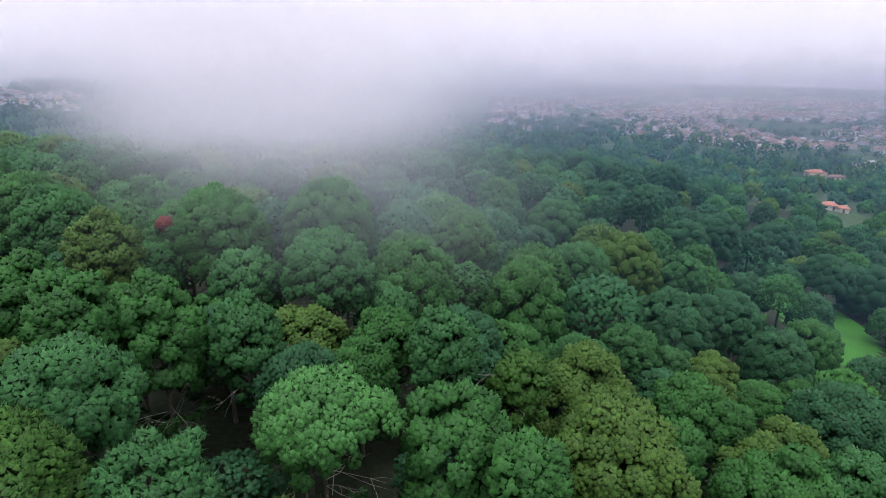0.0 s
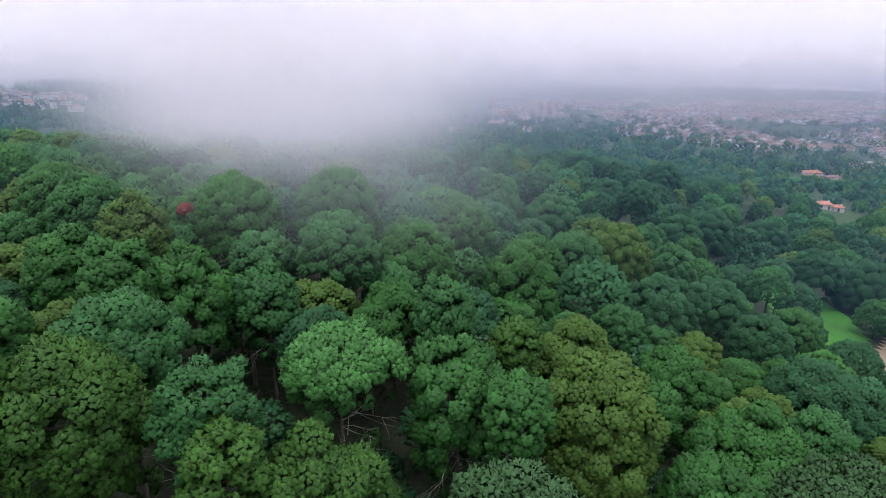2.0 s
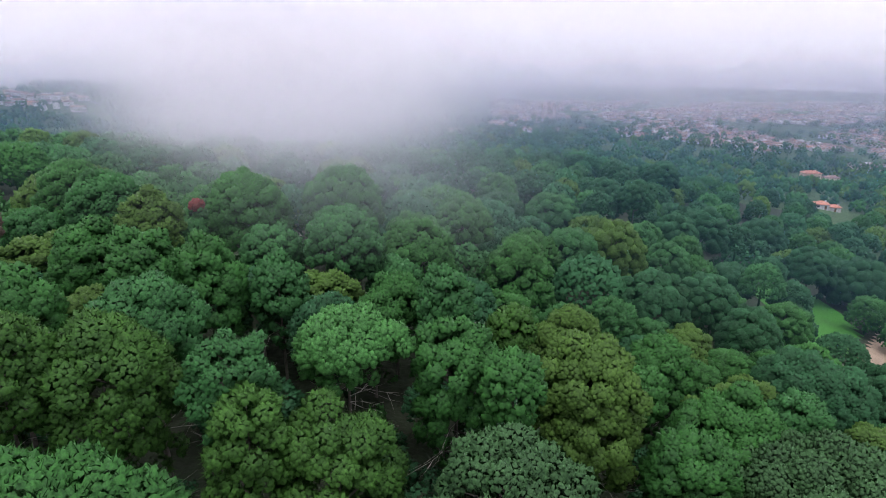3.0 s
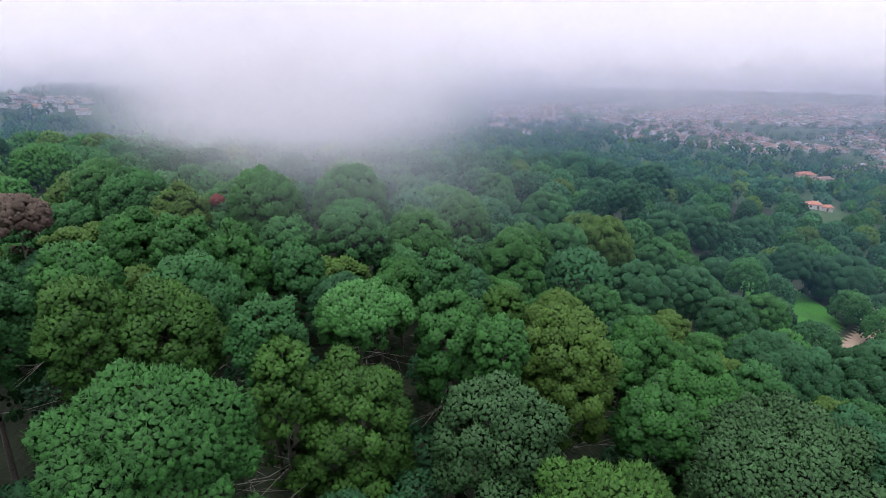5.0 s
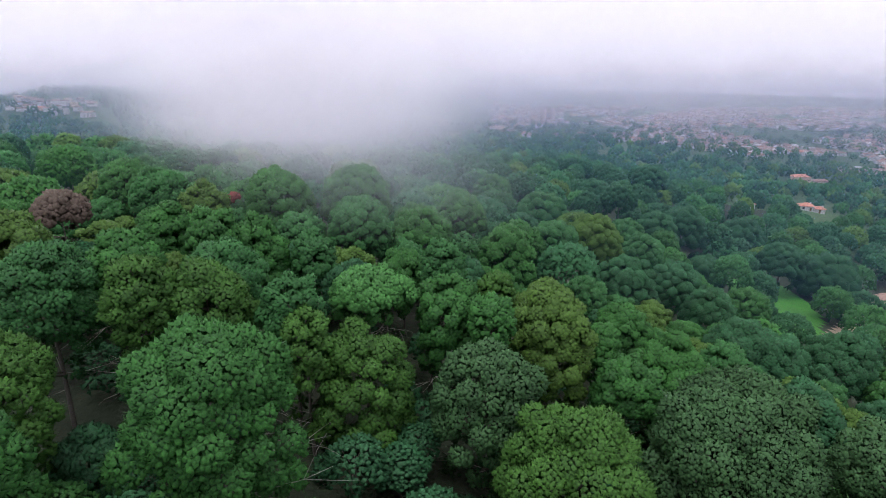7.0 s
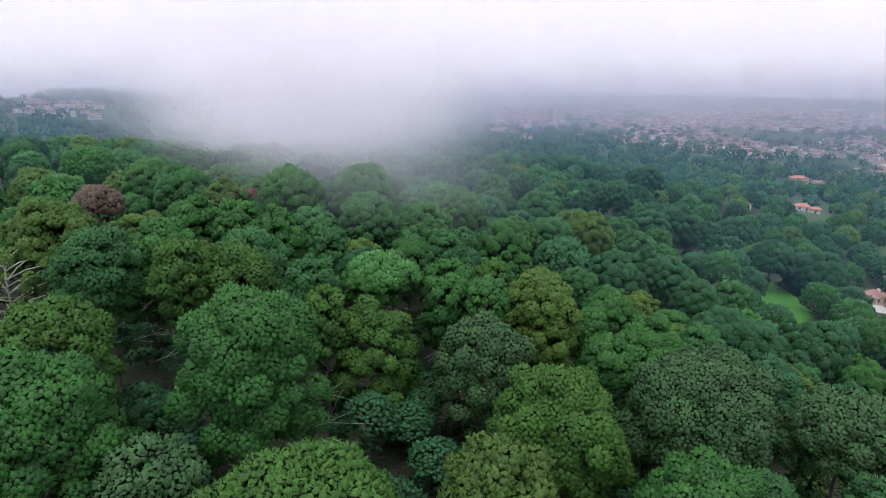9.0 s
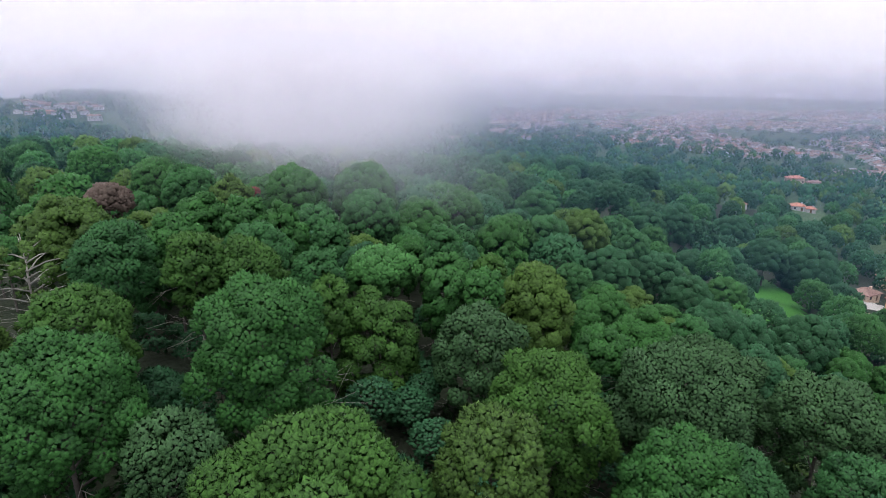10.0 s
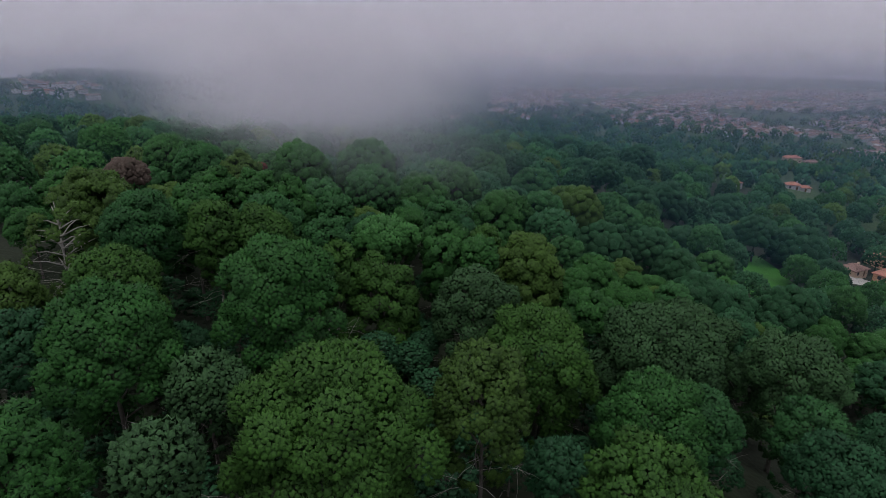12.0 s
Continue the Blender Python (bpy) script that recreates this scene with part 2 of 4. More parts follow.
def build_ground():
    xs = steps([(-4000, -400, 200), (-400, -80, 20), (-80, 160, 4), (160, 600, 20), (600, 4000, 200)])
    ys = steps([(-900, -60, 60), (-60, 260, 4), (260, 1000, 20), (1000, 4600, 200)])
    gx, gy = np.meshgrid(xs, ys)
    gz = land(gx, gy)
    v = np.stack([gx.ravel(), gy.ravel(), gz.ravel()], 1)
    w = len(xs)
    faces, index = [], []
    for j in range(len(ys) - 1):
        for i in range(w - 1):
            faces.append((j * w + i, j * w + i + 1, (j + 1) * w + i + 1, (j + 1) * w + i))
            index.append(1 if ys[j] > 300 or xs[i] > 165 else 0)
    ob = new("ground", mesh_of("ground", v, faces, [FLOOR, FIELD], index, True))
    tagged(ob, "sloping forest floor of brown needles and valley grass", "ground", kind="structure")


build_ground()


def draped(name, outline, mat, label, category, lift=0.12, step=4.0):
    """A patch laid over the land: the part of a grid inside an outline."""
    o = np.array(outline, float)
    (x0, y0), (x1, y1) = o.min(0), o.max(0)
    nx, ny = int((x1 - x0) / step) + 2, int((y1 - y0) / step) + 2
    gx, gy = np.meshgrid(np.linspace(x0, x1, nx), np.linspace(y0, y1, ny))
    gz = land(gx, gy) + lift
    v = np.stack([gx.ravel(), gy.ravel(), gz.ravel()], 1)

    def inside(x, y):
        hit = False
        for k in range(len(o)):
            (ax, ay), (bx, by) = o[k], o[k - 1]
            if (ay > y) != (by > y) and x < (bx - ax) * (y - ay) / (by - ay) + ax:
                hit = not hit
        return hit

    faces = []
    for j in range(ny - 1):
        for i in range(nx - 1):
            c = v[[j * nx + i, j * nx + i + 1, (j + 1) * nx + i + 1, (j + 1) * nx + i]].mean(0)
            if inside(c[0], c[1]):
                faces.append((j * nx + i, j * nx + i + 1, (j + 1) * nx + i + 1, (j + 1) * nx + i))
    ob = new(name, mesh_of(name, v, faces, mat, None, True))
    return tagged(ob, label, category, kind="structure")


# ---- trees ----
rng = np.random.default_rng(5)


def sphere_points(n, r):
    k = np.arange(n) + 0.5
    phi, th = np.arccos(1 - 2 * k / n), np.pi * (1 + 5 ** 0.5) * k + r.uniform(0, 6)
    return np.stack([np.cos(th) * np.sin(phi), np.sin(th) * np.sin(phi), np.cos(phi)], 1)


OCTA = np.array([(1, 0, 0), (-1, 0, 0), (0, 1, 0), (0, -1, 0), (0, 0, 1), (0, 0, -1)], float)
OCTA_F = np.array([(0, 2, 4), (2, 1, 4), (1, 3, 4), (3, 0, 4), (2, 0, 5), (1, 2, 5), (3, 1, 5), (0, 3, 5)])


GOLD = (1 + 5 ** 0.5) / 2
ICO = np.array([(-1, GOLD, 0), (1, GOLD, 0), (-1, -GOLD, 0), (1, -GOLD, 0), (0, -1, GOLD), (0, 1, GOLD), (0, -1, -GOLD), (0, 1, -GOLD),
                (GOLD, 0, -1), (GOLD, 0, 1), (-GOLD, 0, -1), (-GOLD, 0, 1)]) / (1 + GOLD ** 2) ** 0.5
ICO_F = np.array([(0, 11, 5), (0, 5, 1), (0, 1, 7), (0, 7, 10), (0, 10, 11), (1, 5, 9), (5, 11, 4), (11, 10, 2), (10, 7, 6), (7, 1, 8),
                  (3, 9, 4), (3, 4, 2), (3, 2, 6), (3, 6, 8), (3, 8, 9), (4, 9, 5), (2, 4, 11), (6, 2, 10), (8, 6, 7), (9, 8, 1)])


def boughs(radius, tall, seed, low=-0.8, flat=0.0, lump=0.25, skirt=0, uneven=0.115):
    """Centres and radii of the boughs that make up a domed crown; its top is at z = 0."""
    r = np.random.default_rng(seed)
    n = int(54 * (0.28 / lump) ** 2)
    d = sphere_points(n, r)
    d = d[(d[:, 2] > low) & ((d[:, 2] > -0.35) | (r.random(n) < 0.6))]
    d = d + r.normal(0, 0.6 * uneven, d.shape)
    size = radius * lump * r.uniform(0.72, 1.18, len(d))
    reach = (radius - size * 0.9)[:, None] * r.uniform(0.955 - uneven, 0.955 + uneven, (len(d), 1))
    c = d * reach
    c[:, 2] *= tall * (1 - flat * (c[:, 2] > 0))
    c[:, :2] *= (1 + 0.30 * np.clip(-d[:, 2:3], 0, 1)) * r.uniform(0.92, 1.08, 2)
    # sparse shaded boughs that hang below the dome, round the trunk
    if skirt:
        m = int(skirt)
        a, k = r.uniform(0, 6.28, m), r.random(m)
        out_by = radius * r.uniform(0.45, 0.88, m) * (1 - 0.35 * k)
        low_c = np.stack([np.cos(a) * out_by, np.sin(a) * out_by, c[:, 2].min() - radius * (0.05 + 0.95 * k)], 1)
        c, size = np.concatenate([c, low_c]), np.concatenate([size, radius * r.uniform(0.13, 0.22, m)])
    c[:, 2] -= (c[:, 2] + size).max()
    return c, size


def crown_arrays(centres, sizes, seed, space=0.5, blades=16, length=0.42, wide=0.03, puff=0.5, sides=4, dense=True):
    """Needle tufts on the outer side of the boughs: a round puff each, bristling with thin blades."""
    r = np.random.default_rng(seed + 999)
    mid = centres.mean(0) * (1, 1, 1.25)
    spread = centres.std(0) + 0.3
    spots, outs, ages = [], [], []
    for c, s in zip(centres, sizes):
        n = max(8, int(4 * np.pi * s * s / (space * space)))
        d = sphere_points(n, r)
        p = c + d * s * r.uniform(0.88, 1.06, (n, 1))
        away = p - mid
        away[:, 2] = away[:, 2] * 0.8 + 1.0 * s
        keep = ((d * away).sum(1) > -0.05 * np.linalg.norm(away, axis=1)) & (d[:, 2] > -0.5) & ((d[:, 2] > -0.1) | (r.random(n) < 0.6))
        gap = np.linalg.norm(p[:, None] - centres[None], axis=2) / sizes[None]
        keep &= (gap < 0.80).sum(1) == 0
        spots.append(p[keep])
        outs.append(d[keep])
        ages.append(np.full(int(keep.sum()), r.normal(0, 0.09)))
    p, d, age = np.concatenate(spots), np.concatenate(outs), np.concatenate(ages)
    p = p + r.normal(0, space * 0.12, p.shape)
    n = len(p)
    up = d + np.array([0, 0, 0.5])
    up /= np.linalg.norm(up, axis=1, keepdims=True)
    dome = (p - mid) / spread
    dome /= np.linalg.norm(dome, axis=1, keepdims=True)
    lean = dome * 0.5 + d * 0.75
    scale = r.uniform(0.75, 1.2, n) * length
    growth_shade = np.clip(r.normal(0.44, 0.15, n) + age, 0, 1)
    across = np.cross(up, (0.31, 0.83, 0.47))
    across /= np.linalg.norm(across, axis=1, keepdims=True)
    along = np.cross(up, across)
    spin = r.uniform(0, 6.28, n)
    turns = np.arange(sides) * (2 * np.pi / sides)
    ring = [(np.cos(spin + a)[:, None] * across + np.sin(spin + a)[:, None] * along) for a in turns]
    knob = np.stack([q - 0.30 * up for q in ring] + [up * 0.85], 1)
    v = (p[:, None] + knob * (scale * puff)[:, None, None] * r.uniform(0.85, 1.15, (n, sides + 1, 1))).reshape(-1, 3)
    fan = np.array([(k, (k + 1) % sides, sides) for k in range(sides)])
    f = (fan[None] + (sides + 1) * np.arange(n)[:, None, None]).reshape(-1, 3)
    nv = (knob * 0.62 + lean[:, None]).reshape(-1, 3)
    # shade put into the colour: puff bases and blade roots dark, tips light
    g = np.stack([growth_shade * 0.24] * sides + [growth_shade * 1.05], 1).ravel()
    if blades:
        way = r.normal(0, 1, (n, blades, 3))
        way /= np.linalg.norm(way, axis=2, keepdims=True)
        way = way * 0.9 + up[:, None] * 0.7
        way /= np.linalg.norm(way, axis=2, keepdims=True)
        side = np.cross(way, r.normal(0, 1, (n, blades, 3)))
        side /= np.linalg.norm(side, axis=2, keepdims=True) + 1e-9
        tip = p[:, None] + way * (scale[:, None, None] * r.uniform(0.75, 1.1, (n, blades, 1)))
        half = side * (wide * r.uniform(0.7, 1.3, (n, blades, 1)))
        root = p[:, None] + way * (scale[:, None, None] * puff * 0.45)
        bv = np.stack([root - half, root + half, tip], 2).reshape(-1, 3)
        bn = way.repeat(3, axis=1).reshape(-1, 3) * 0.65 + lean.repeat(blades * 3, axis=0)
        f = np.concatenate([f, np.arange(len(bv)).reshape(-1, 3) + len(v)])
        v, nv, g = np.concatenate([v, bv]), np.concatenate([nv, bn]), np.concatenate([g, (growth_shade[:, None, None] * np.array([0.25, 0.25, 1.0]) + np.array([0, 0, 0.35]) + np.zeros((n, blades, 3))).ravel()])
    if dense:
        # a solid core inside each bough, coloured dark as the shade between tufts
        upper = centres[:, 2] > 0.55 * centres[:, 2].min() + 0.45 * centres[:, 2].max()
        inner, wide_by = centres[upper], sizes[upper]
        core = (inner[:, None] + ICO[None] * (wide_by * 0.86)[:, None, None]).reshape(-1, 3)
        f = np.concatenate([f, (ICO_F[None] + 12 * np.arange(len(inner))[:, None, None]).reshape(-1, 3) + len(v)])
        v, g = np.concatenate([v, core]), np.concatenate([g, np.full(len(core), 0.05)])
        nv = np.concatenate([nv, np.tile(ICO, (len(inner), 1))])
    nv /= np.linalg.norm(nv, axis=1, keepdims=True)
    return v, f, nv, g


def leaf_mesh(name, arrays, mat, kinds=(), index=None):
    v, f, nv, g = arrays
    me = bpy.data.meshes.new(name)
    me.vertices.add(len(v))
    me.vertices.foreach_set("co", v.astype(np.float32).ravel())
    me.loops.add(f.size)
    me.loops.foreach_set("vertex_index", f.astype(np.int32).ravel())
    me.polygons.add(len(f))
    me.polygons.foreach_set("loop_start", np.arange(0, f.size, 3, dtype=np.int32))
    me.update(calc_edges=True)
    me.polygons.foreach_set("use_smooth", np.ones(len(f), bool))
    attr = me.attributes.new("growth_shade", "FLOAT", "POINT")
    attr.data.foreach_set("value", g.astype(np.float32))
    me.normals_split_custom_set_from_vertices(nv.astype(np.float32))
    me.materials.append(mat)
    for other in kinds:
        me.materials.append(other)
    if index is not None:
        me.polygons.foreach_set("material_index", index.astype(np.int32))
    return me


def crown_mesh(name, centres, sizes, mat, seed, *rest):
    return leaf_mesh(name, crown_arrays(centres, sizes, seed, *rest), mat)


def tube(path, radii, sides=6):
    """Vertices and faces of a tapered limb along a path."""
    path = np.asarray(path, float)
    v, f = [], []
    for k, (p, rad) in enumerate(zip(path, radii)):
        ahead = path[min(k + 1, len(path) - 1)] - path[max(k - 1, 0)]
        ahead /= np.linalg.norm(ahead) + 1e-9
        u = np.cross(ahead, (0.3, 0.9, 0.1))
        u /= np.linalg.norm(u) + 1e-9
        w = np.cross(ahead, u)
        for s in range(sides):
            a = 2 * np.pi * s / sides
            v.append(p + rad * (np.cos(a) * u + np.sin(a) * w))
    for k in range(len(path) - 1):
        for s in range(sides):
            t = (s + 1) % sides
            f.append((k * sides + s, k * sides + t, (k + 1) * sides + t, (k + 1) * sides + s))
    f.append(tuple(range((len(path) - 1) * sides, len(path) * sides)))
    return v, f


def joined(pieces):
    v, f = [], []
    for pv, pf in pieces:
        n = len(v)
        v += list(pv)
        f += [tuple(i + n for i in face) for face in pf]
    return v, f


def trunk_mesh(name, height, depth, centres, thick, seed, limbs=9, dead=0):
    """A trunk from z = -height to inside the crown, with limbs to the boughs, or bare dead branches below the crown."""
    r = np.random.default_rng(seed + 77)
    lean = r.normal(0, 0.25, 2)
    ks = np.linspace(0, 1, 7)
    line = np.stack([lean[0] * np.sin(ks * 3) * 0.7, lean[1] * np.sin(ks * 2.5) * 0.7, -height + ks * (height - depth * 0.25)], 1)

    def on(z):
        return np.array([np.interp(z, line[:, 2], line[:, 0]), np.interp(z, line[:, 2], line[:, 1]), z])

    pieces = [tube(line, thick * (1.15 - 0.85 * ks), 8)]
    if dead:
        a, far, o = r.uniform(0, 2 * np.pi), depth * r.uniform(0.16, 0.34), on(-depth * r.uniform(0.55, 1.1))
        ways = np.array([np.cos(a), np.sin(a), 0])
        p1, p2 = o + ways * far * 0.5 + (0, 0, r.uniform(-0.1, 0.5)), o + ways * far + (*r.normal(0, 0.4, 2), r.uniform(-0.3, 1.0))
        p3 = p2 + (p2 - p1) * 0.5 + (*r.normal(0, 0.25, 2), r.uniform(-0.3, 0.4))
        pieces = [tube([o, p1, p2, p3], [thick * 0.24, thick * 0.16, thick * 0.10, thick * 0.05], 4)]
        for root, tip in ((p1, p2), (p2, p3), (p2, p3)):
            bend_to = root + (tip - root) * r.uniform(0.5, 0.9) + r.normal(0, 0.16 * far, 3)
            pieces.append(tube([root, bend_to, bend_to + (bend_to - root) * 0.6 + r.normal(0, 0.15, 3)], [thick * 0.10, thick * 0.07, thick * 0.04], 3))
    else:
        order = np.argsort(r.random(len(centres)))[:limbs]
        for k in order:
            c = centres[k]
            z = min(c[2] - 0.35 * np.hypot(c[0], c[1]), -depth * 0.3)
            o = on(max(z, -depth * 1.05))
            m = (o + c) / 2 + (0, 0, 0.25)
            pieces.append(tube([o, m, c], [thick * 0.45, thick * 0.32, thick * 0.12], 5))
    v, f = joined(pieces)
    return mesh_of(name, v, f, DEAD if dead else BARK, None, True)


LABELS = {
    "green": "mature pine with a rounded mid-green needle crown",
    "blue": "mature pine with a rounded bluish-green needle crown",
    "yellow": "mature pine with a bright yellow-green needle crown",
    "olive": "mature pine with a thinning olive-green needle crown",
    "dark": "mature pine with a green needle crown coloured dark for shade",
    "pale": "umbrella-shaped pine with a pale green domed crown",
    "sage": "broad tree with a pale grey-green leafy crown",
    "rust": "tree with dull rusty brown leaves among the pines",
    "red": "small tree with bright red leaves among the pines",
}
PLANTED = []
count = [0]


def pine(x, y, top, radius, tone="green", tall=1.15, flat=0.0, near=True, lump=0.25, low=-0.85, limbs=12, bare=9, skirt=16, extra=(), thin=False):
    """One tree with its top at the given height and its foot on the land."""
    count[0] += 1
    seed = count[0] * 13
    foot = land_at(x, y) - 0.15
    height = top - foot
    tree = tagged(new("pine_tree" if tone not in ("sage", "rust", "red") else "leafy_tree"), LABELS[tone], "tree", "trees of the forest")
    tree.location = (x, y, foot)
    if not near:
        low, lump, skirt = max(low, -0.5), min(lump, 0.21), 3
    c, s = boughs(radius, tall, seed, low, flat, lump, skirt, 0.045 if tone == "pale" else 0.115 if near else 0.07)
    for ex, ey, ez, er in extra:
        c, s = np.concatenate([c, [(ex, ey, ez)]]), np.concatenate([s, [er]])
    if thin:
        c, s = c[::2], s[::2] * 0.62
        limbs = len(c)
    depth = -(c[:, 2] - s).min()
    space, blades, length, wide, puff = (0.37, 2, 0.42, 0.05, 0.60) if near else (0.42, 0, 0.42, 0.06, 0.70)
    if y < 60 and tone not in ("sage", "pale"):
        space, blades, length, wide, puff = 0.34, 5, 0.42, 0.028, 0.52
    if tone == "sage":
        space, length, wide = space * 0.97, length * 0.86, wide * 1.8
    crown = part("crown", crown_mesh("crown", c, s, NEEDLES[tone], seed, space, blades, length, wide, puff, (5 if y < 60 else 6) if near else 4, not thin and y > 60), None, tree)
    crown.location = (0, 0, height)
    trunk = part("trunk", trunk_mesh("trunk", height, depth, c, 0.07 + 0.032 * radius, seed, limbs), None, tree)
    if thin:
        trunk.data.materials[0] = DEAD
    trunk.location = (0, 0, height)
    for k in range(bare if near else 0):
        branch = part("dead_branch", trunk_mesh("dead_branch", height, depth, c, 0.05 + 0.022 * radius, seed + 7 * k, 0, 1), None, tree, "bare bleached lower branch")
        branch.location = (0, 0, height)
    PLANTED.append((x, y, radius))
    return tree


# nearest rows, passed low by the camera
pine(-6.5, 27.5, 16.9, 5.7, "yellow", 1.1, skirt=26, lump=0.27,
     extra=((4.2, 0.5, -5.0, 1.6), (-3.8, 1.0, -4.3, 1.5), (1.4, -3.6, -2.4, 1.5), (5.3, -1.5, -6.4, 1.5), (-2.2, -3.9, -3.4, 1.4)))
pine(2.3, 30.2, 15.4, 3.1, "olive", 1.3)
pine(-12.9, 21.0, 16.4, 1.9, "sage", 1.0)
pine(10.8, 23.3, 13.3, 3.7, "yellow", 1.2)
pine(8.2, 32.8, 6.2, 2.3, "dark", 1.0)
pine(30.4, 35.1, 4.8, 3.6, "dark", 1.1)
pine(-16.5, 34.1, 12.8, 3.0, "sage", 1.0)
pine(-23.1, 34.9, 17.5, 4.4, "green", 1.2)
pine(16.9, 38.4, 8.1, 4.4, "green", 1.1)
pine(21.3, 39.2, 6.4, 2.8, "blue", 1.1)
pine(32.8, 42.1, 3.3, 3.4, "blue", 1.1)
pine(-27.8, 44.4, 16.8, 3.7, "yellow", 1.1)
pine(-13.4, 42.8, 17.8, 5.2, "green", 1.3, skirt=22)
pine(8.7, 45.7, 11.0, 5.3, "yellow", 1.2)
pine(22.1, 51.7, 8.3, 6.3, "sage", 1.0)
pine(37.9, 54.0, 3.0, 5.1, "sage", 1.1)
pine(3.3, 54.4, 10.8, 4.6, "sage", 1.2)
# the umbrella pine and its neighbours
pine(-7.5, 65.7, 13.2, 3.6, "pale", 0.85, 0.1, lump=0.20, low=-0.1, limbs=16, bare=12, skirt=6,
     extra=((3.6, 0.2, -2.2, 1.0), (4.2, -0.3, -2.9, 0.9), (2.9, -0.5, -1.9, 1.0), (1.9, -0.6, -8.2, 0.8), (1.2, -0.9, -8.8, 0.7), (-2.6, -0.5, -4.6, 0.8), (-1.2, -1.2, -5.0, 0.8), (0.6, -1.4, -4.8, 0.7)))
pine(-19.1, 56.6, 17.1, 3.9, "yellow", 1.2)
pine(-12.4, 56.9, 15.7, 2.5, "blue", 1.2)
pine(-20.3, 63.1, 16.8, 3.8, "blue", 1.0)
pine(-10.9, 54.7, 13.9, 2.4, "yellow", 2.2)
pine(-6.6, 56.2, 11.4, 4.4, "yellow", 1.8)
pine(-20.3, 73.6, 16.6, 3.4, "green", 1.6)
pine(-14.7, 74.8, 14.5, 2.5, "blue", 1.5)
pine(0.6, 66.1, 12.3, 3.6, "green", 1.3)
pine(4.3, 62.1, 11.7, 2.1, "green", 1.5)
pine(10.7, 66.9, 10.6, 4.6, "olive", 1.4)
pine(5.8, 76.3, 8.9, 2.3, "yellow", 1.4)
pine(17.6, 63.1, 4.7, 3.4, "green", 1.0)
pine(25.5, 72.1, 3.2, 5.0, "green", 1.1)
pine(33.1, 74.4, 0.6, 2.9, "blue", 1.2)
pine(29.4, 65.1, 1.9, 7.8, "sage", 0.9)
pine(24.7, 86.9, 0.2, 3.9, "green", 1.3)
pine(-30.7, 55.0, 18.8, 4.1, "blue", 1.1)
pine(-23.0, 54.3, 17.9, 2.8, "yellow", 1.4)
pine(-28.2, 61.5, 18.1, 3.6, "green", 1.2)
pine(-38.8, 55.2, 18.8, 3.9, "olive", 1.3, bare=24, skirt=24, thin=True)
pine(-39.6, 62.8, 19.9, 4.0, "olive", 1.2)
pine(-31.9, 77.0, 17.1, 3.4, "green", 1.1)
pine(-23.5, 69.9, 18.1, 2.6, "green", 1.4)
pine(-0.1, 74.9, 13.2, 2.5, "blue", 1.6)
pine(13.5, 85.0, 4.9, 5.3, "olive", 1.3)
pine(19.0, 77.0, 1.9, 2.6, "green", 1.2)
pine(37.7, 66.2, 0.1, 4.0, "dark", 1.1)
# further down the slope
pine(46.0, 93.7, -5.2, 6.1, "dark", 1.2, near=False)
pine(50.8, 94.6, -7.4, 6.2, "dark", 1.2, near=False)
pine(65.2, 98.4, -9.5, 6.1, "dark", 1.2, near=False)
pine(49.0, 111.2, -7.0, 5.1, "dark", 1.2, near=False)
pine(34.4, 116.1, -2.5, 6.6, "dark", 1.25, near=False)
pine(47.5, 124.4, -6.5, 5.8, "dark", 1.2, near=False)
pine(64.9, 127.2, -13.4, 5.1, "green", 1.2, near=False)
pine(22.3, 125.4, 1.9, 5.9, "blue", 1.2, near=False)
pine(32.4, 132.6, 1.6, 6.3, "olive", 1.25, near=False)
pine(10.1, 103.1, 7.2, 5.5, "green", 1.6, near=False)
pine(-11.6, 90.0, 14.7, 4.2, "blue", 1.2, near=False)
pine(-20.4, 91.9, 12.1, 3.7, "blue", 1.3, near=False)
pine(-9.8, 90.9, 9.9, 2.1, "blue", 1.3, near=False)
pine(-6.1, 91.6, 8.3, 3.1, "blue", 1.2, near=False)
pine(-3.8, 98.7, 11.5, 5.1, "green", 1.25, near=False)
pine(-42.1, 97.5, 17.6, 4.5, "blue", 1.2, near=False)
pine(-31.7, 87.6, 17.5, 3.2, "olive", 1.2)
pine(-24.8, 98.0, 17.4, 5.3, "green", 1.2, near=False)
pine(-14.6, 107.6, 16.3, 5.6, "green", 1.2, near=False)
pine(-18.7, 127.2, 12.9, 6.2, "green", 1.2, near=False)
pine(3.2, 121.3, 9.2, 5.0, "green", 1.2, near=False)
pine(-6.7, 138.3, 6.2, 5.0, "blue", 1.2, near=False)
pine(-32.3, 105.9, 14.4, 4.8, "green", 1.2, near=False)
pine(-51.9, 107.2, 17.2, 4.8, "green", 1.2, near=False)
pine(47.6, 143.5, -6.3, 5.1, "blue", 1.2, near=False)
pine(27.9, 173.1, -2.0, 8.0, "blue", 1.1, near=False)
pine(20.2, 156.1, -4.1, 4.8, "dark", 1.2, near=False)
pine(55.7, 189.4, -1.9, 5.4, "dark", 1.2, near=False)
pine(15.8, 193.0, -0.8, 6.3, "green", 1.1, near=False)
pine(72.6, 162.5, -17.7, 6.1, "dark", 0.95, low=-0.4, skirt=4, limbs=18, near=False)
pine(105.2, 181.5, -19.6, 7.5, "dark", 0.95, low=-0.4, skirt=4, limbs=18, near=False)
pine(121.4, 183.2, -23.7, 9.3, "dark", 0.95, low=-0.4, skirt=4, limbs=18, near=False)
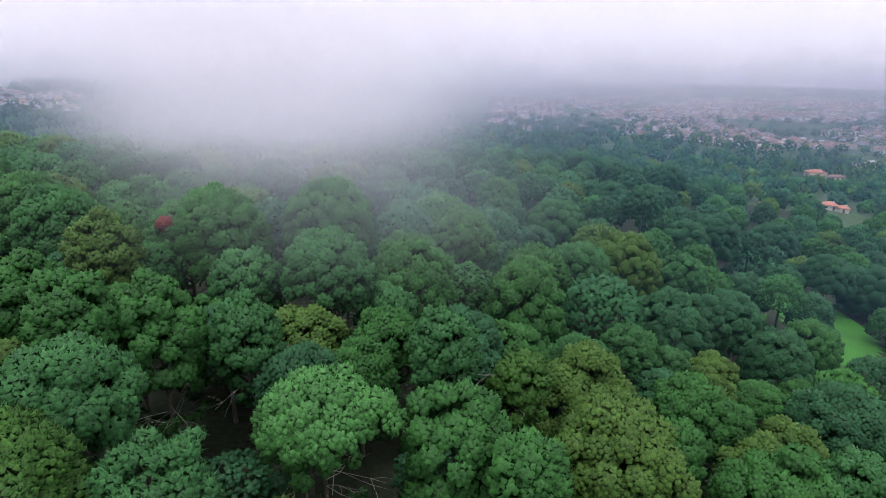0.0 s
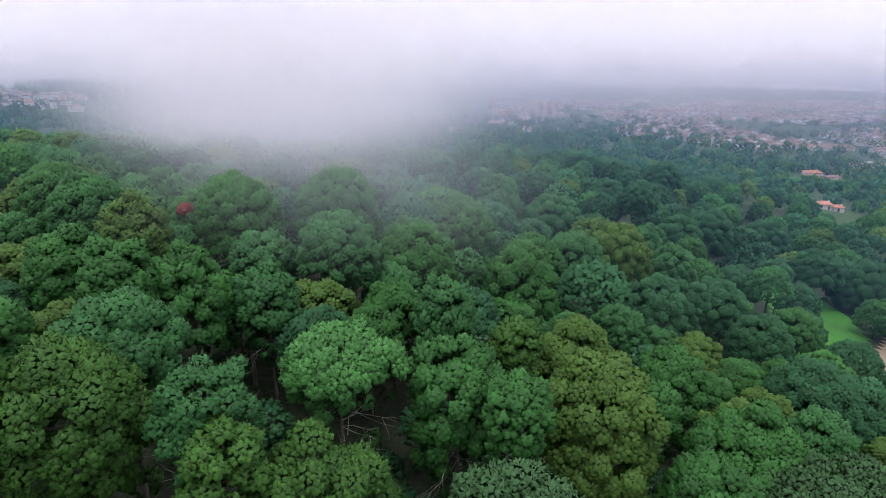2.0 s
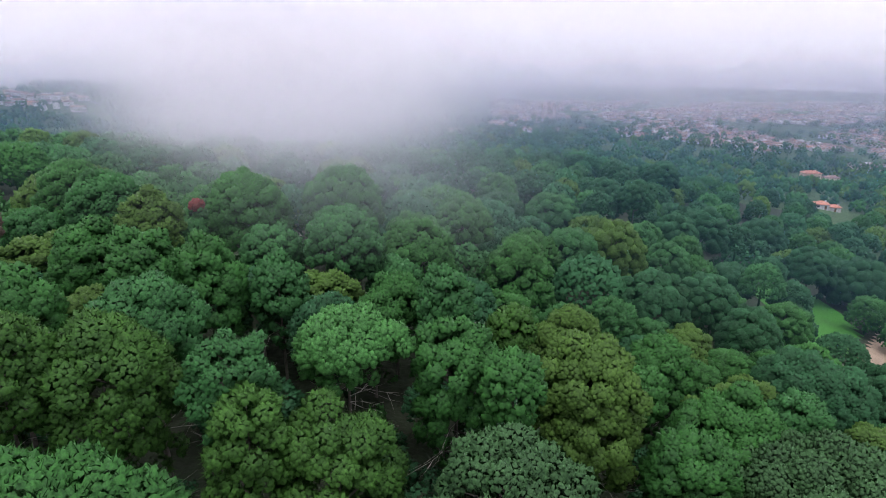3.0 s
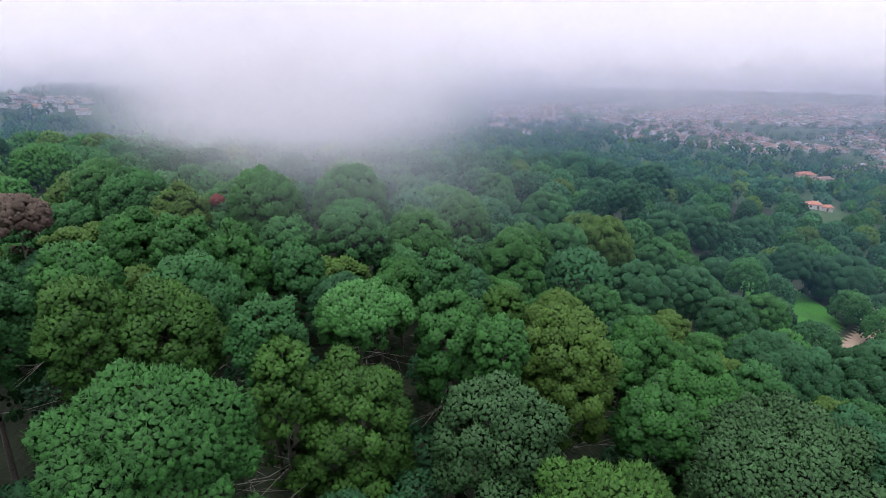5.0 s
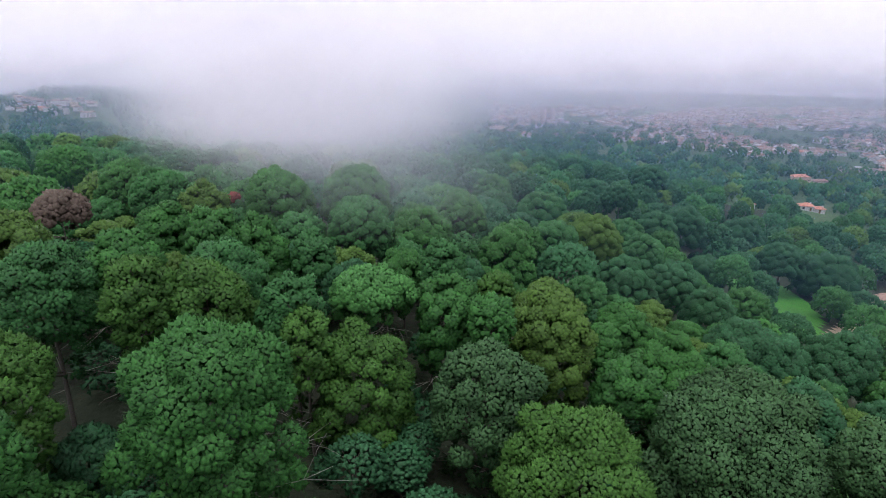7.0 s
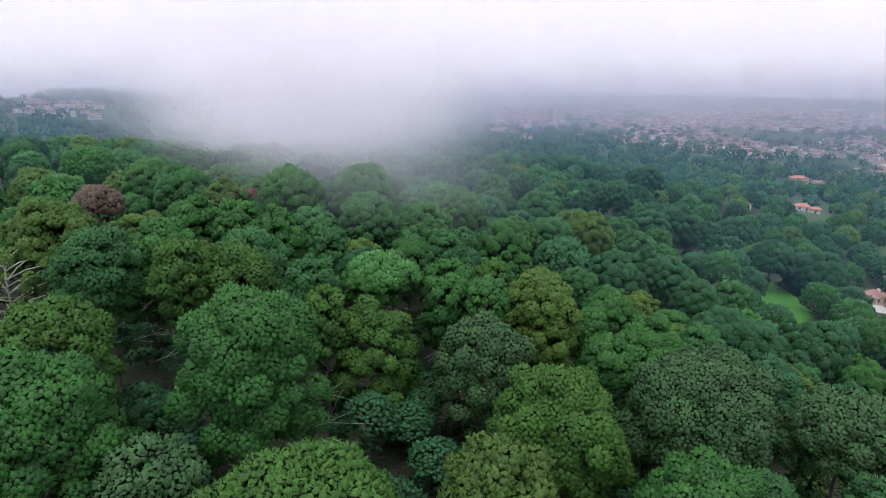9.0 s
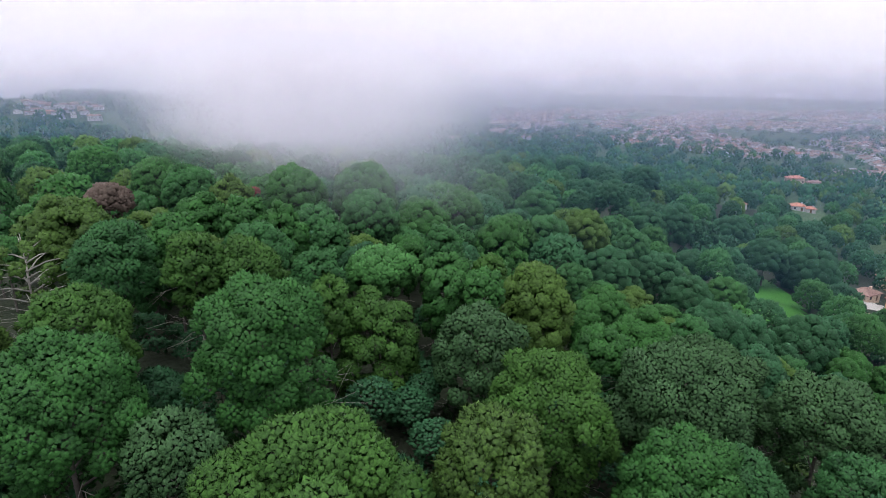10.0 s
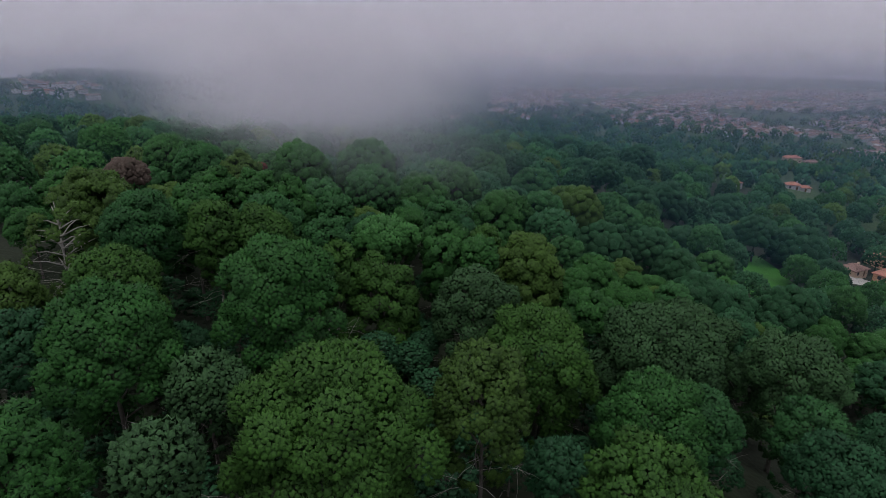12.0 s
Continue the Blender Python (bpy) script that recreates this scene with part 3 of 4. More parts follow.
pine(76.7, 190.0, -10.2, 7.9, "dark", 1.1, near=False)
pine(115.3, 226.1, -23.4, 8.8, "dark", 1.1, near=False)
pine(64.5, 181.3, -10.0, 7.2, "dark", 1.1, near=False)
pine(54.4, 216.0, -6.4, 7.0, "dark", 1.1, near=False)
pine(91.5, 263.8, -9.0, 7.7, "dark", 1.1, near=False)
pine(-13.0, 15.5, 15.5, 2.4, "yellow", 1.0)
pine(-20.5, 21.0, 17.0, 3.2, "green", 1.2)
pine(-33.5, 40.5, 13.0, 3.0, "dark", 1.2)
pine(-38.5, 46.0, 14.5, 3.2, "olive", 1.3)
pine(44.0, 45.0, -1.0, 4.6, "dark", 1.1)
pine(-24.5, 47.5, 8.0, 2.6, "dark", 1.2)

# clearings where no tree stands: the meadow, the house plots
CLEAR = [(77, 126, 11), (86, 135, 13), (86, 142, 9), (95, 152, 10), (97, 165, 11), (101, 178, 10), (146, 183, 17), (131, 174, 9), (116, 160, 6), (150, 172, 14), (220, 343, 18), (205, 320, 18), (190, 298, 13),
         (166, 315, 11), (154, 296, 13), (304, 482, 22), (285, 452, 20), (262, 318, 15), (250, 296, 13)]


def free_spots(x0, x1, y0, y1, low, high, close, tries, r):
    """Random feet of trees that keep clear of those planted and of the clearings."""
    room = np.array(PLANTED + [(0.0, 0.0, 0.0)] * tries)
    used, found = len(PLANTED), []
    for _ in range(tries):
        y = r.uniform(y0, y1)
        x, q = r.uniform(x0, x1), r.uniform(low, high)
        if abs(x) > 0.85 * (y + 12) + 20 or any((x - a) ** 2 + (y - b) ** 2 < c * c for a, b, c in CLEAR):
            continue
        t = room[:used]
        if ((t[:, 0] - x) ** 2 + (t[:, 1] - y) ** 2 > ((t[:, 2] + q) * close) ** 2).all():
            room[used] = (x, y, q)
            used += 1
            found.append((x, y, q))
    PLANTED.extend(found)
    return found


# the trees between them: seven pines, each set out many times
MODELS, YOUNG, WOODS = [], [], []
for k, (tone, tall) in enumerate((("green", 1.3), ("blue", 1.1), ("dark", 1.35), ("yellow", 1.25), ("dark", 1.1), ("olive", 1.3), ("green", 1.05))):
    c, s = boughs(4.0, tall, 500 + k, -0.7, skirt=8)
    depth = -(c[:, 2] - s).min()
    stem = trunk_mesh("trunk", 15.0, depth, c, 0.2, 800 + k, 7)
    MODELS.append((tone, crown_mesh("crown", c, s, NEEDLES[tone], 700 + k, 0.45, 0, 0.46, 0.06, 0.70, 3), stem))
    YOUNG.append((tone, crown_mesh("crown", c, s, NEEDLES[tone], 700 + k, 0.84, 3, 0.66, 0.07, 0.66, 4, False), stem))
    c, s = boughs(4.0, 0.95 * tall, 520 + k, -0.4, 0, 0.21, 0, 0.06)
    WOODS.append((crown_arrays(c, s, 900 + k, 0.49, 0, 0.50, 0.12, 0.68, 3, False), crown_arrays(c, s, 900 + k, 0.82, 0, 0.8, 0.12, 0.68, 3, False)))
fill_rng = np.random.default_rng(31)


def plant(spots, low, high, kinds, models):
    for x, y, q in spots:
        tone, crown_me, trunk_me = models[kinds[fill_rng.integers(len(kinds))] if x < 30 else (2, 6, 0, 1, 5)[fill_rng.integers(5)]]
        tree = tagged(new("pine_tree"), LABELS[tone], "tree", "trees of the forest")
        grown = q / 4.0
        tree.matrix_basis = Matrix.LocRotScale((x, y, land_at(x, y) - 0.15), Euler((0, 0, fill_rng.uniform(0, 6.28))), (grown, grown, fill_rng.uniform(low, high)))
        part("crown", crown_me, None, tree).location = (0, 0, 15.0)
        part("trunk", trunk_me, None, tree).location = (0, 0, 15.0)


# taller trees behind the first rows, low young ones in the gaps in front
plant(free_spots(-65, 95, 70, 104, 2.8, 4.2, 0.86, 1000, fill_rng)[:75], 0.66, 0.86, (0, 1, 2, 4, 5, 6), MODELS)
plant(free_spots(-40, 4, 12, 58, 1.5, 2.6, 0.66, 500, fill_rng)[:62], 0.28, 0.44, (2, 4, 2, 0), YOUNG)
plant(free_spots(-44, 52, 10, 80, 1.5, 2.6, 0.72, 900, fill_rng)[:72], 0.28, 0.44, (2, 4, 2, 0), YOUNG)


def woods(name, spots, label):
    """A stand of trees too many to count: crowns and trunks joined."""
    r = np.random.default_rng(77)
    vs, fs, ns, gs, ms, total = [], [], [], [], [], 0
    for (x, y, q), z in zip(spots, land(np.array([s[0] for s in spots]), np.array([s[1] for s in spots]))):
        if y < 330:
            v, f, n, g = WOODS[r.integers(len(WOODS))][0 if y < 185 else 1]
            a, k = r.uniform(0, 6.28), q / 4.0
            turn = np.array([[np.cos(a), -np.sin(a), 0], [np.sin(a), np.cos(a), 0], [0, 0, 1]])
            v, n = v @ turn.T * (k, k, k * r.uniform(0.95, 1.15)) + (x, y, z + r.uniform(11, 15.5) * (1 if x < 95 else 0.72)), n @ turn.T
            g = np.clip(g + r.normal(0, 0.2), 0, 1)
        else:
            d = sphere_points(34 if y < 480 else 20, r)
            d = d[d[:, 2] > -0.5]
            c = np.array([x, y, z + r.uniform(8, 13) * (1 if x < 95 else 0.8) - q]) + d * q * r.uniform(0.65, 1.0, (len(d), 1)) * (1, 1, 1.1)
            v = (c[:, None] + OCTA[None] * q * r.uniform(0.24, 0.36, (len(d), 1, 1)) * r.uniform(0.7, 1.3, (len(d), 6, 1))).reshape(-1, 3)
            n = (OCTA[None] * 0.7 + d[:, None] * 0.7 + (0, 0, 0.2)).reshape(-1, 3)
            n /= np.linalg.norm(n, axis=1, keepdims=True)
            f = (OCTA_F[None] + 6 * np.arange(len(d))[:, None, None]).reshape(-1, 3)
            g = np.clip(r.normal(0.4, 0.14) + r.normal(0, 0.1, len(d)), 0, 1).repeat(6)
        stem, sf = tube([(x, y, z - 0.3), (x, y, v[:, 2].min() + 1.5)], [0.3, 0.2], 4)
        f, v = np.concatenate([f, np.array([t for q4 in sf[:-1] for t in ((q4[0], q4[1], q4[2]), (q4[0], q4[2], q4[3]))]) + len(v)]), np.concatenate([v, stem])
        n, g = np.concatenate([n, np.tile((0, -1.0, 0), (len(stem), 1))]), np.concatenate([g, np.zeros(len(stem))])
        vs.append(v), fs.append(f + total), ns.append(n), gs.append(g)
        ms.append(np.full(len(f), ((2, 0, 1, 2, 3, 0, 2, 1) if y < 190 else (0, 0, 1, 0, 2, 0, 0, 3))[r.integers(8)]))
        total += len(v)
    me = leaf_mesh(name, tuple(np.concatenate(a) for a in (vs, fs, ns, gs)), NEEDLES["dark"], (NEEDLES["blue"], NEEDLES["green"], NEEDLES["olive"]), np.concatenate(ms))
    tagged(new(name, me), label, "woods", kind="stuff")


woods("slope_woods", free_spots(-260, 250, 92, 330, 4.3, 6.6, 0.90, 3600, fill_rng), "dense green pine woods covering the slope, many crowns coloured dark for shade")


def sparse(spots):
    """Leave the valley's fields and streets open."""
    kept = []
    for x, y, q in spots:
        open_land = noise.noise((x * 0.011, y * 0.011, 2.0))
        if y > 640 and -0.78 < x / y < -0.55 and y < 840 and fill_rng.random() < 0.75 or x > 0.05 * y and y > 930 - 480 * x / y and fill_rng.random() < 0.45:
            continue
        if y > 360 and x > 0.62 * y and open_land > 0.30 or y > 520 and fill_rng.random() < 0.3:
            continue
        kept.append((x, y, q))
    return kept


woods("far_woods", sparse(free_spots(-600, 760, 330, 1000, 3.6, 6.0, 0.85, 6500, fill_rng)), "distant dark woods running down to the town")


# ---- meadow, track and plots ----
draped("meadow", [(87, 180), (98, 188), (112, 191), (113, 176), (108, 161), (99, 150), (91, 141), (83, 146), (83, 160)], GRASS, "bright green grass clearing on the slope", "grass", 0.1, 2.5)
draped("dirt_track", [(92, 140), (98, 138), (108, 147), (121, 160), (134, 170), (141, 183), (136, 188), (126, 176), (112, 162), (101, 150)], DIRT, "pale dirt track beside the meadow", "track", 0.16, 2.5)
pine(-33.0, 102.3, 12.6, 0.9, "red", 1.0, near=False)
pine(-45.0, 79.5, 17.8, 2.9, "rust", 0.9, near=False)


def undergrowth():
    """Low shrubs on the forest floor between the trunks, coloured dark for the shade there."""
    r = np.random.default_rng(41)
    kinds = []
    for k in range(4):
        c = np.c_[r.normal(0, 0.55, (6, 2)), r.uniform(0.35, 1.1, 6)]
        kinds.append(crown_arrays(c, r.uniform(0.38, 0.7, 6), 60 + k, 0.42, 3, 0.42, 0.04, 0.5, 4, False))
    vs, fs, ns, gs, total = [], [], [], [], 0
    for _ in range(140):
        x, y = r.uniform(-48, 40), r.uniform(6, 72)
        v, f, n, g = kinds[r.integers(4)]
        a, k = r.uniform(0, 6.28), r.uniform(0.8, 1.7)
        turn = np.array([[np.cos(a), -np.sin(a), 0], [np.sin(a), np.cos(a), 0], [0, 0, 1]])
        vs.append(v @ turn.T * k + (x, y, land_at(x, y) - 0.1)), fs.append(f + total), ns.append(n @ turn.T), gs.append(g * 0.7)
        total += len(v)
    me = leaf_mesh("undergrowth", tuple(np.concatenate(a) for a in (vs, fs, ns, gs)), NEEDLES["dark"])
    tagged(new("undergrowth", me), "low green shrubs scattered on the forest floor, coloured dark for its shade", "shrubs", kind="stuff")


undergrowth()


# ---- houses ----
def box(bm, x0, x1, y0, y1, z0, z1):
    r = bmesh.ops.create_cube(bm, size=1.0)
    bmesh.ops.scale(bm, vec=(x1 - x0, y1 - y0, z1 - z0), verts=r["verts"])
    bmesh.ops.translate(bm, vec=((x0 + x1) / 2, (y0 + y1) / 2, (z0 + z1) / 2), verts=r["verts"])
    return r["verts"]


def box_mesh(name, x0, x1, y0, y1, z0, z1, mat):
    bm = bmesh.new()
    box(bm, x0, x1, y0, y1, z0, z1)
    me = bpy.data.meshes.new(name)
    bm.to_mesh(me)
    bm.free()
    me.materials.append(mat)
    return me


def roof_mesh(w, d, z, rise, mat, hip=True, over=0.5, rows=0):
    """A hipped or gabled roof with eaves and some thickness over a plan w by d."""
    a, b = w / 2 + over, d / 2 + over
    inset = min(a, b) if hip else 0.0
    if a >= b:
        ridge = [(-a + inset, 0, z + rise), (a - inset, 0, z + rise)]
    else:
        ridge = [(0, -b + inset, z + rise), (0, b - inset, z + rise)]
    v = [(-a, -b, z), (a, -b, z), (a, b, z), (-a, b, z)] + ridge + [(-a, -b, z - 0.22), (a, -b, z - 0.22), (a, b, z - 0.22), (-a, b, z - 0.22)]
    if a >= b:
        f = [(0, 1, 5, 4), (1, 2, 5), (2, 3, 4, 5), (3, 0, 4)]
    else:
        f = [(0, 1, 4), (1, 2, 5, 4), (2, 3, 5), (3, 0, 4, 5)]
    f += [(6, 7, 1, 0), (7, 8, 2, 1), (8, 9, 3, 2), (9, 6, 0, 3), (9, 8, 7, 6)]
    return mesh_of("roof", v, f, mat)


def tile_rows(w, d, z, rise, mat, over=0.5):
    """Raised courses of barrel tiles down the long slopes of a hipped roof."""
    a, b = w / 2 + over, d / 2 + over
    pieces = []
    n = int(2 * a / 0.55)
    for side in (-1, 1):
        for k in range(n):
            x = -a + (k + 0.5) * 2 * a / n
            reach = min(1.0, (a - abs(x)) / b)
            if reach < 0.12:
                continue
            foot = np.array([x, side * b, z + 0.02])
            head = np.array([x, side * b * (1 - reach), z + rise * reach + 0.02])
            pieces.append(tube([foot, head], [0.13, 0.13], 5))
    v, f = joined(pieces)
    return mesh_of("tile_courses", v, f, mat)


def wall_mesh(w, d, h, mat, openings=()):
    """Four walls with real openings on the two long faces; an opening is (face, centre, width, sill, head)."""
    bm = bmesh.new()
    t = 0.25

    def face(axis, sign, length, holes):
        xs = sorted({-length / 2, length / 2, *[c - q / 2 for c, q, s, e in holes], *[c + q / 2 for c, q, s, e in holes]})
        zs = sorted({-1.5, h, *[s for c, q, s, e in holes], *[e for c, q, s, e in holes]})
        for x0, x1 in zip(xs, xs[1:]):
            for z0, z1 in zip(zs, zs[1:]):
                m, k = (x0 + x1) / 2, (z0 + z1) / 2
                if any(abs(m - c) < q / 2 and s < k < e for c, q, s, e in holes):
                    continue
                if axis == "x":
                    y0 = sign * d / 2
                    box(bm, x0, x1, min(y0, y0 - sign * t), max(y0, y0 - sign * t), z0, z1)
                else:
                    xx = sign * w / 2
                    box(bm, min(xx, xx - sign * t), max(xx, xx - sign * t), x0 + (t if x0 <= -length / 2 + 1e-6 else 0), x1 - (t if x1 >= length / 2 - 1e-6 else 0), z0, z1)

    for name, axis, sign, length in (("front", "x", -1, w), ("back", "x", 1, w), ("west", "y", -1, d), ("east", "y", 1, d)):
        face(axis, sign, length, [o[1:] for o in openings if o[0] == name])
    me = bpy.data.meshes.new("wall")
    bm.to_mesh(me)
    bm.free()
    me.materials.append(mat)
    return me


def house(x, y, turn, w, d, h, wall, roof, label, rise=1.8, storeys=1, group="", tiled=False, z=None):
    """A detached house: walls with windows and a door, hipped tile roof, chimney."""
    ground = land_at(x, y) if z is None else z
    top = tagged(new("house"), label, "house", group)
    top.matrix_basis = pose(x, y, ground + 0.1, 0, 0, turn)
    holes = []
    for s in range(storeys):
        z0 = 0.95 + s * 2.8
        for name, length in (("front", w), ("back", w), ("west", d), ("east", d)):
            n = max(1, int(length / 3.2))
            for k in range(n):
                c = -length / 2 + (k + 0.5) * length / n
                if s == 0 and name == "front" and k == n // 2:
                    holes.append((name, c, 1.1, 0.0, 2.1))
                else:
                    holes.append((name, c, 1.3, z0, z0 + 1.25))
    body = part("wall", wall_mesh(w, d, h, wall, holes), None, top)
    for name, c, q, s, e in holes:
        long_way = name in ("front", "back")
        sign = -1 if name in ("front", "west") else 1
        kind = "door" if s == 0.0 else "window"
        base = (c, sign * (d / 2 - 0.16)) if long_way else (sign * (w / 2 - 0.16), c)
        dx, dy = (q / 2, 0.03) if long_way else (0.03, q / 2)
        part(kind, box_mesh(kind, base[0] - dx, base[0] + dx, base[1] - dy, base[1] + dy, s, e, WOODEN if kind == "door" else PANE), None, body)
    cover = part("roof", roof_mesh(w, d, h, rise, roof), None, top)
    if tiled and w >= d:
        part("tile_courses", tile_rows(w, d, h, rise, roof), None, cover)
    part("chimney", box_mesh("chimney", w * 0.22, w * 0.22 + 0.7, -0.35, 0.35, h, h + rise + 0.25, wall), None, cover)
    return top


# villas below the meadow
house(153, 178, 24, 10, 8, 5.6, PEACH, TILE, "two-storey peach villa with hipped terracotta roof", 1.8, 2, tiled=True)
house(161, 172, 24, 7, 6, 3.0, PEACH, TILE, "low peach wing with a terracotta roof", 1.3, 1, tiled=True)
house(147, 189, 24, 7, 5.5, 2.8, CREAM, TILE_OLD, "small outbuilding with a weathered hipped tile roof", 1.5, 1, tiled=True)
house(172, 207, 10, 10, 8, 5.2, PEACH, TILE, "peach villa half hidden by pines", 1.8, 2)
house(217, 345, -18, 7.5, 6, 2.9, PLASTER, TILE, "white villa with a red tiled roof", 1.6, 1)
house(223, 342, -18, 5.5, 5, 2.6, PLASTER, TILE, "white side wing with a red tiled roof", 1.3, 1)
house(166, 317, 12, 6.5, 5, 2.9, PLASTER, TILE, "small white house among trees", 1.2, 1)
house(299, 484, -8, 13, 8, 4.6, CREAM, TILE, "large cream house with a terracotta roof", 1.8, 1)
house(312, 478, -8, 11, 6, 3.2, CREAM, TILE_OLD, "long cream outbuilding at the edge of town", 1.4, 1)
house(268, 330, -20, 12, 7, 3.6, PEACH, TILE, "villa with a broad red hipped roof", 1.8, 1)
draped("yard", [(138, 178), (145, 175), (150, 184), (143, 190)], PAVING, "grey paved yard in front of the villas", "yard", 0.16, 2)


# ---- the town in the valley ----
def town_models():
    out = []
    for w, d, h, wall, roof, flat in ((9, 8, 3.4, PLASTER, TILE_OLD, False), (13, 8, 3.6, PLASTER, TILE_OLD, False), (10, 10, 6.2, CREAM, SLAB, True), (16, 9, 4.0, PLASTER, TILE_OLD, False),
                                      (8, 7, 6.4, PLASTER, SLAB, True), (12, 9, 3.4, CREAM, TILE, False), (20, 10, 5.0, PLASTER, TILE_OLD, False), (11, 8, 3.2, PLASTER, SLAB, True)):
        holes = [("front", -w / 2 + (k + 0.5) * w / 3, 1.4, 0.9, 2.3) for k in range(3)] + [("west", 0.0, 1.4, 0.9, 2.3)]
        if h > 6:
            holes += [("front", -w / 2 + (k + 0.5) * w / 3, 1.4, 3.9, 5.3) for k in range(3)]
        walls = wall_mesh(w, d, h, wall, holes)
        if flat:
            bm = bmesh.new()
            box(bm, -w / 2 + 0.25, w / 2 - 0.25, -d / 2 + 0.25, d / 2 - 0.25, h - 0.5, h - 0.25)
            box(bm, w * 0.1, w * 0.1 + 1.6, -0.8, 0.8, h - 0.25, h + 1.3)
            cover = bpy.data.meshes.new("roof")
            bm.to_mesh(cover)
            bm.free()
            cover.materials.append(roof)
        else:
            cover = roof_mesh(w, d, h, 1.7, roof, hip=False)
        out.append((walls, cover, "flat-roofed" if flat else "tile-roofed", "cream" if wall is CREAM else "white"))
    return out


def build_town():
    models = town_models()
    r = np.random.default_rng(12)
    made = []
    for _ in range(4000):
        if len(made) >= 298:
            break
        if r.random() < 0.10:
            y = r.uniform(690, 830)
            x = (y - 30) * r.uniform(-0.76, -0.60)
        elif r.random() < 0.12:
            x, y = r.uniform(-420, 60), r.uniform(820, 1050)
        else:
            y = 520 + 780 * r.random()
            x = r.uniform(0.09 * y, 0.80 * y + 40)
            if y < 900 - 480 * x / y:
                continue
        if noise.noise((x * 0.007, y * 0.007, 9.0)) < -0.12:
            continue
        if any((x - a) ** 2 + (y - b) ** 2 < 10 ** 2 for a, b in made) or (x - 180) ** 2 + (y - 1000) ** 2 < 40 ** 2:
            continue
        made.append((x, y))
        walls, cover, kind, colour = models[r.integers(len(models))]
        ob = tagged(new("town_house"), f"{colour} {kind} house in the misty town", "house", "houses of the town")
        ob.matrix_basis = pose(x, y, land_at(x, y) + 0.1, 0, 0, 12 + 90 * r.integers(2) + r.normal(0, 6)) @ Matrix.Diagonal((0.72, 0.72, r.uniform(0.7, 0.95), 1))
        part("wall", walls, None, ob)
        part("roof", cover, None, ob)
    # the smaller houses between them, too many to count
    vs, fs, index, total = [], [], [], 0
    for _ in range(4200):
        y = 530 + 760 * r.random()
        x = r.uniform(0.08 * y, 0.82 * y + 40)
        if y < 890 - 480 * x / y or noise.noise((x * 0.007, y * 0.007, 9.0)) < -0.2 or any((x - a) ** 2 + (y - b) ** 2 < 8 ** 2 for a, b in made):
            continue
        a, b, h, z = r.uniform(2.6, 5.5), r.uniform(2.4, 3.8), r.uniform(2.4, 4.2), land_at(x, y)
        e, turn = r.uniform(0.9, 1.5), radians(12 + 90 * r.integers(2) + r.normal(0, 6))
        pts = [(-a, -b, -1), (a, -b, -1), (a, b, -1), (-a, b, -1), (-a, -b, h), (a, -b, h), (a, b, h), (-a, b, h), (-a, 0, h + e), (a, 0, h + e)]
        pts += [(-a - 0.3, -b - 0.4, h - 0.1), (a + 0.3, -b - 0.4, h - 0.1), (a + 0.3, 0, h + e + 0.15), (-a - 0.3, 0, h + e + 0.15), (a + 0.3, b + 0.4, h - 0.1), (-a - 0.3, b + 0.4, h - 0.1)]
        vs += [(x + u * math.cos(turn) - w * math.sin(turn), y + u * math.sin(turn) + w * math.cos(turn), z + q) for u, w, q in pts]
        for face in ((0, 1, 5, 4), (1, 2, 6, 9, 5), (2, 3, 7, 6), (3, 0, 4, 8, 7), (10, 11, 12, 13), (13, 12, 14, 15)):
            fs.append(tuple(total + k for k in face))
        index += [1 if r.random() < 0.12 else 0] * 4 + [(2, 2, 3, 2, 3, 2, 2, 4)[r.integers(8)]] * 2 if total % 3 else [0] * 4 + [2] * 2
        total += len(pts)
    tagged(new("town_quarter", mesh_of("town_quarter", vs, fs, [PLASTER, CREAM, TILE_OLD, SLAB, TILE], index)), "crowded small white houses with weathered roofs in mist", "houses", kind="stuff")
    # long white arcade at the edge of town
    ob = tagged(new("town_hall"), "long white arcaded building at the edge of town", "building")
    ob.matrix_basis = pose(14, 800, land_at(14, 800) + 0.1, 0, 0, 2)
    part("wall", wall_mesh(86, 10, 6.5, PLASTER, [("front", -40 + 5 * k, 2.6, 0.3, 3.6) for k in range(17)]), None, ob)
    part("roof", roof_mesh(86, 10, 6.5, 2.2, TILE_OLD, hip=False), None, ob)
    return made


TOWN = build_town()


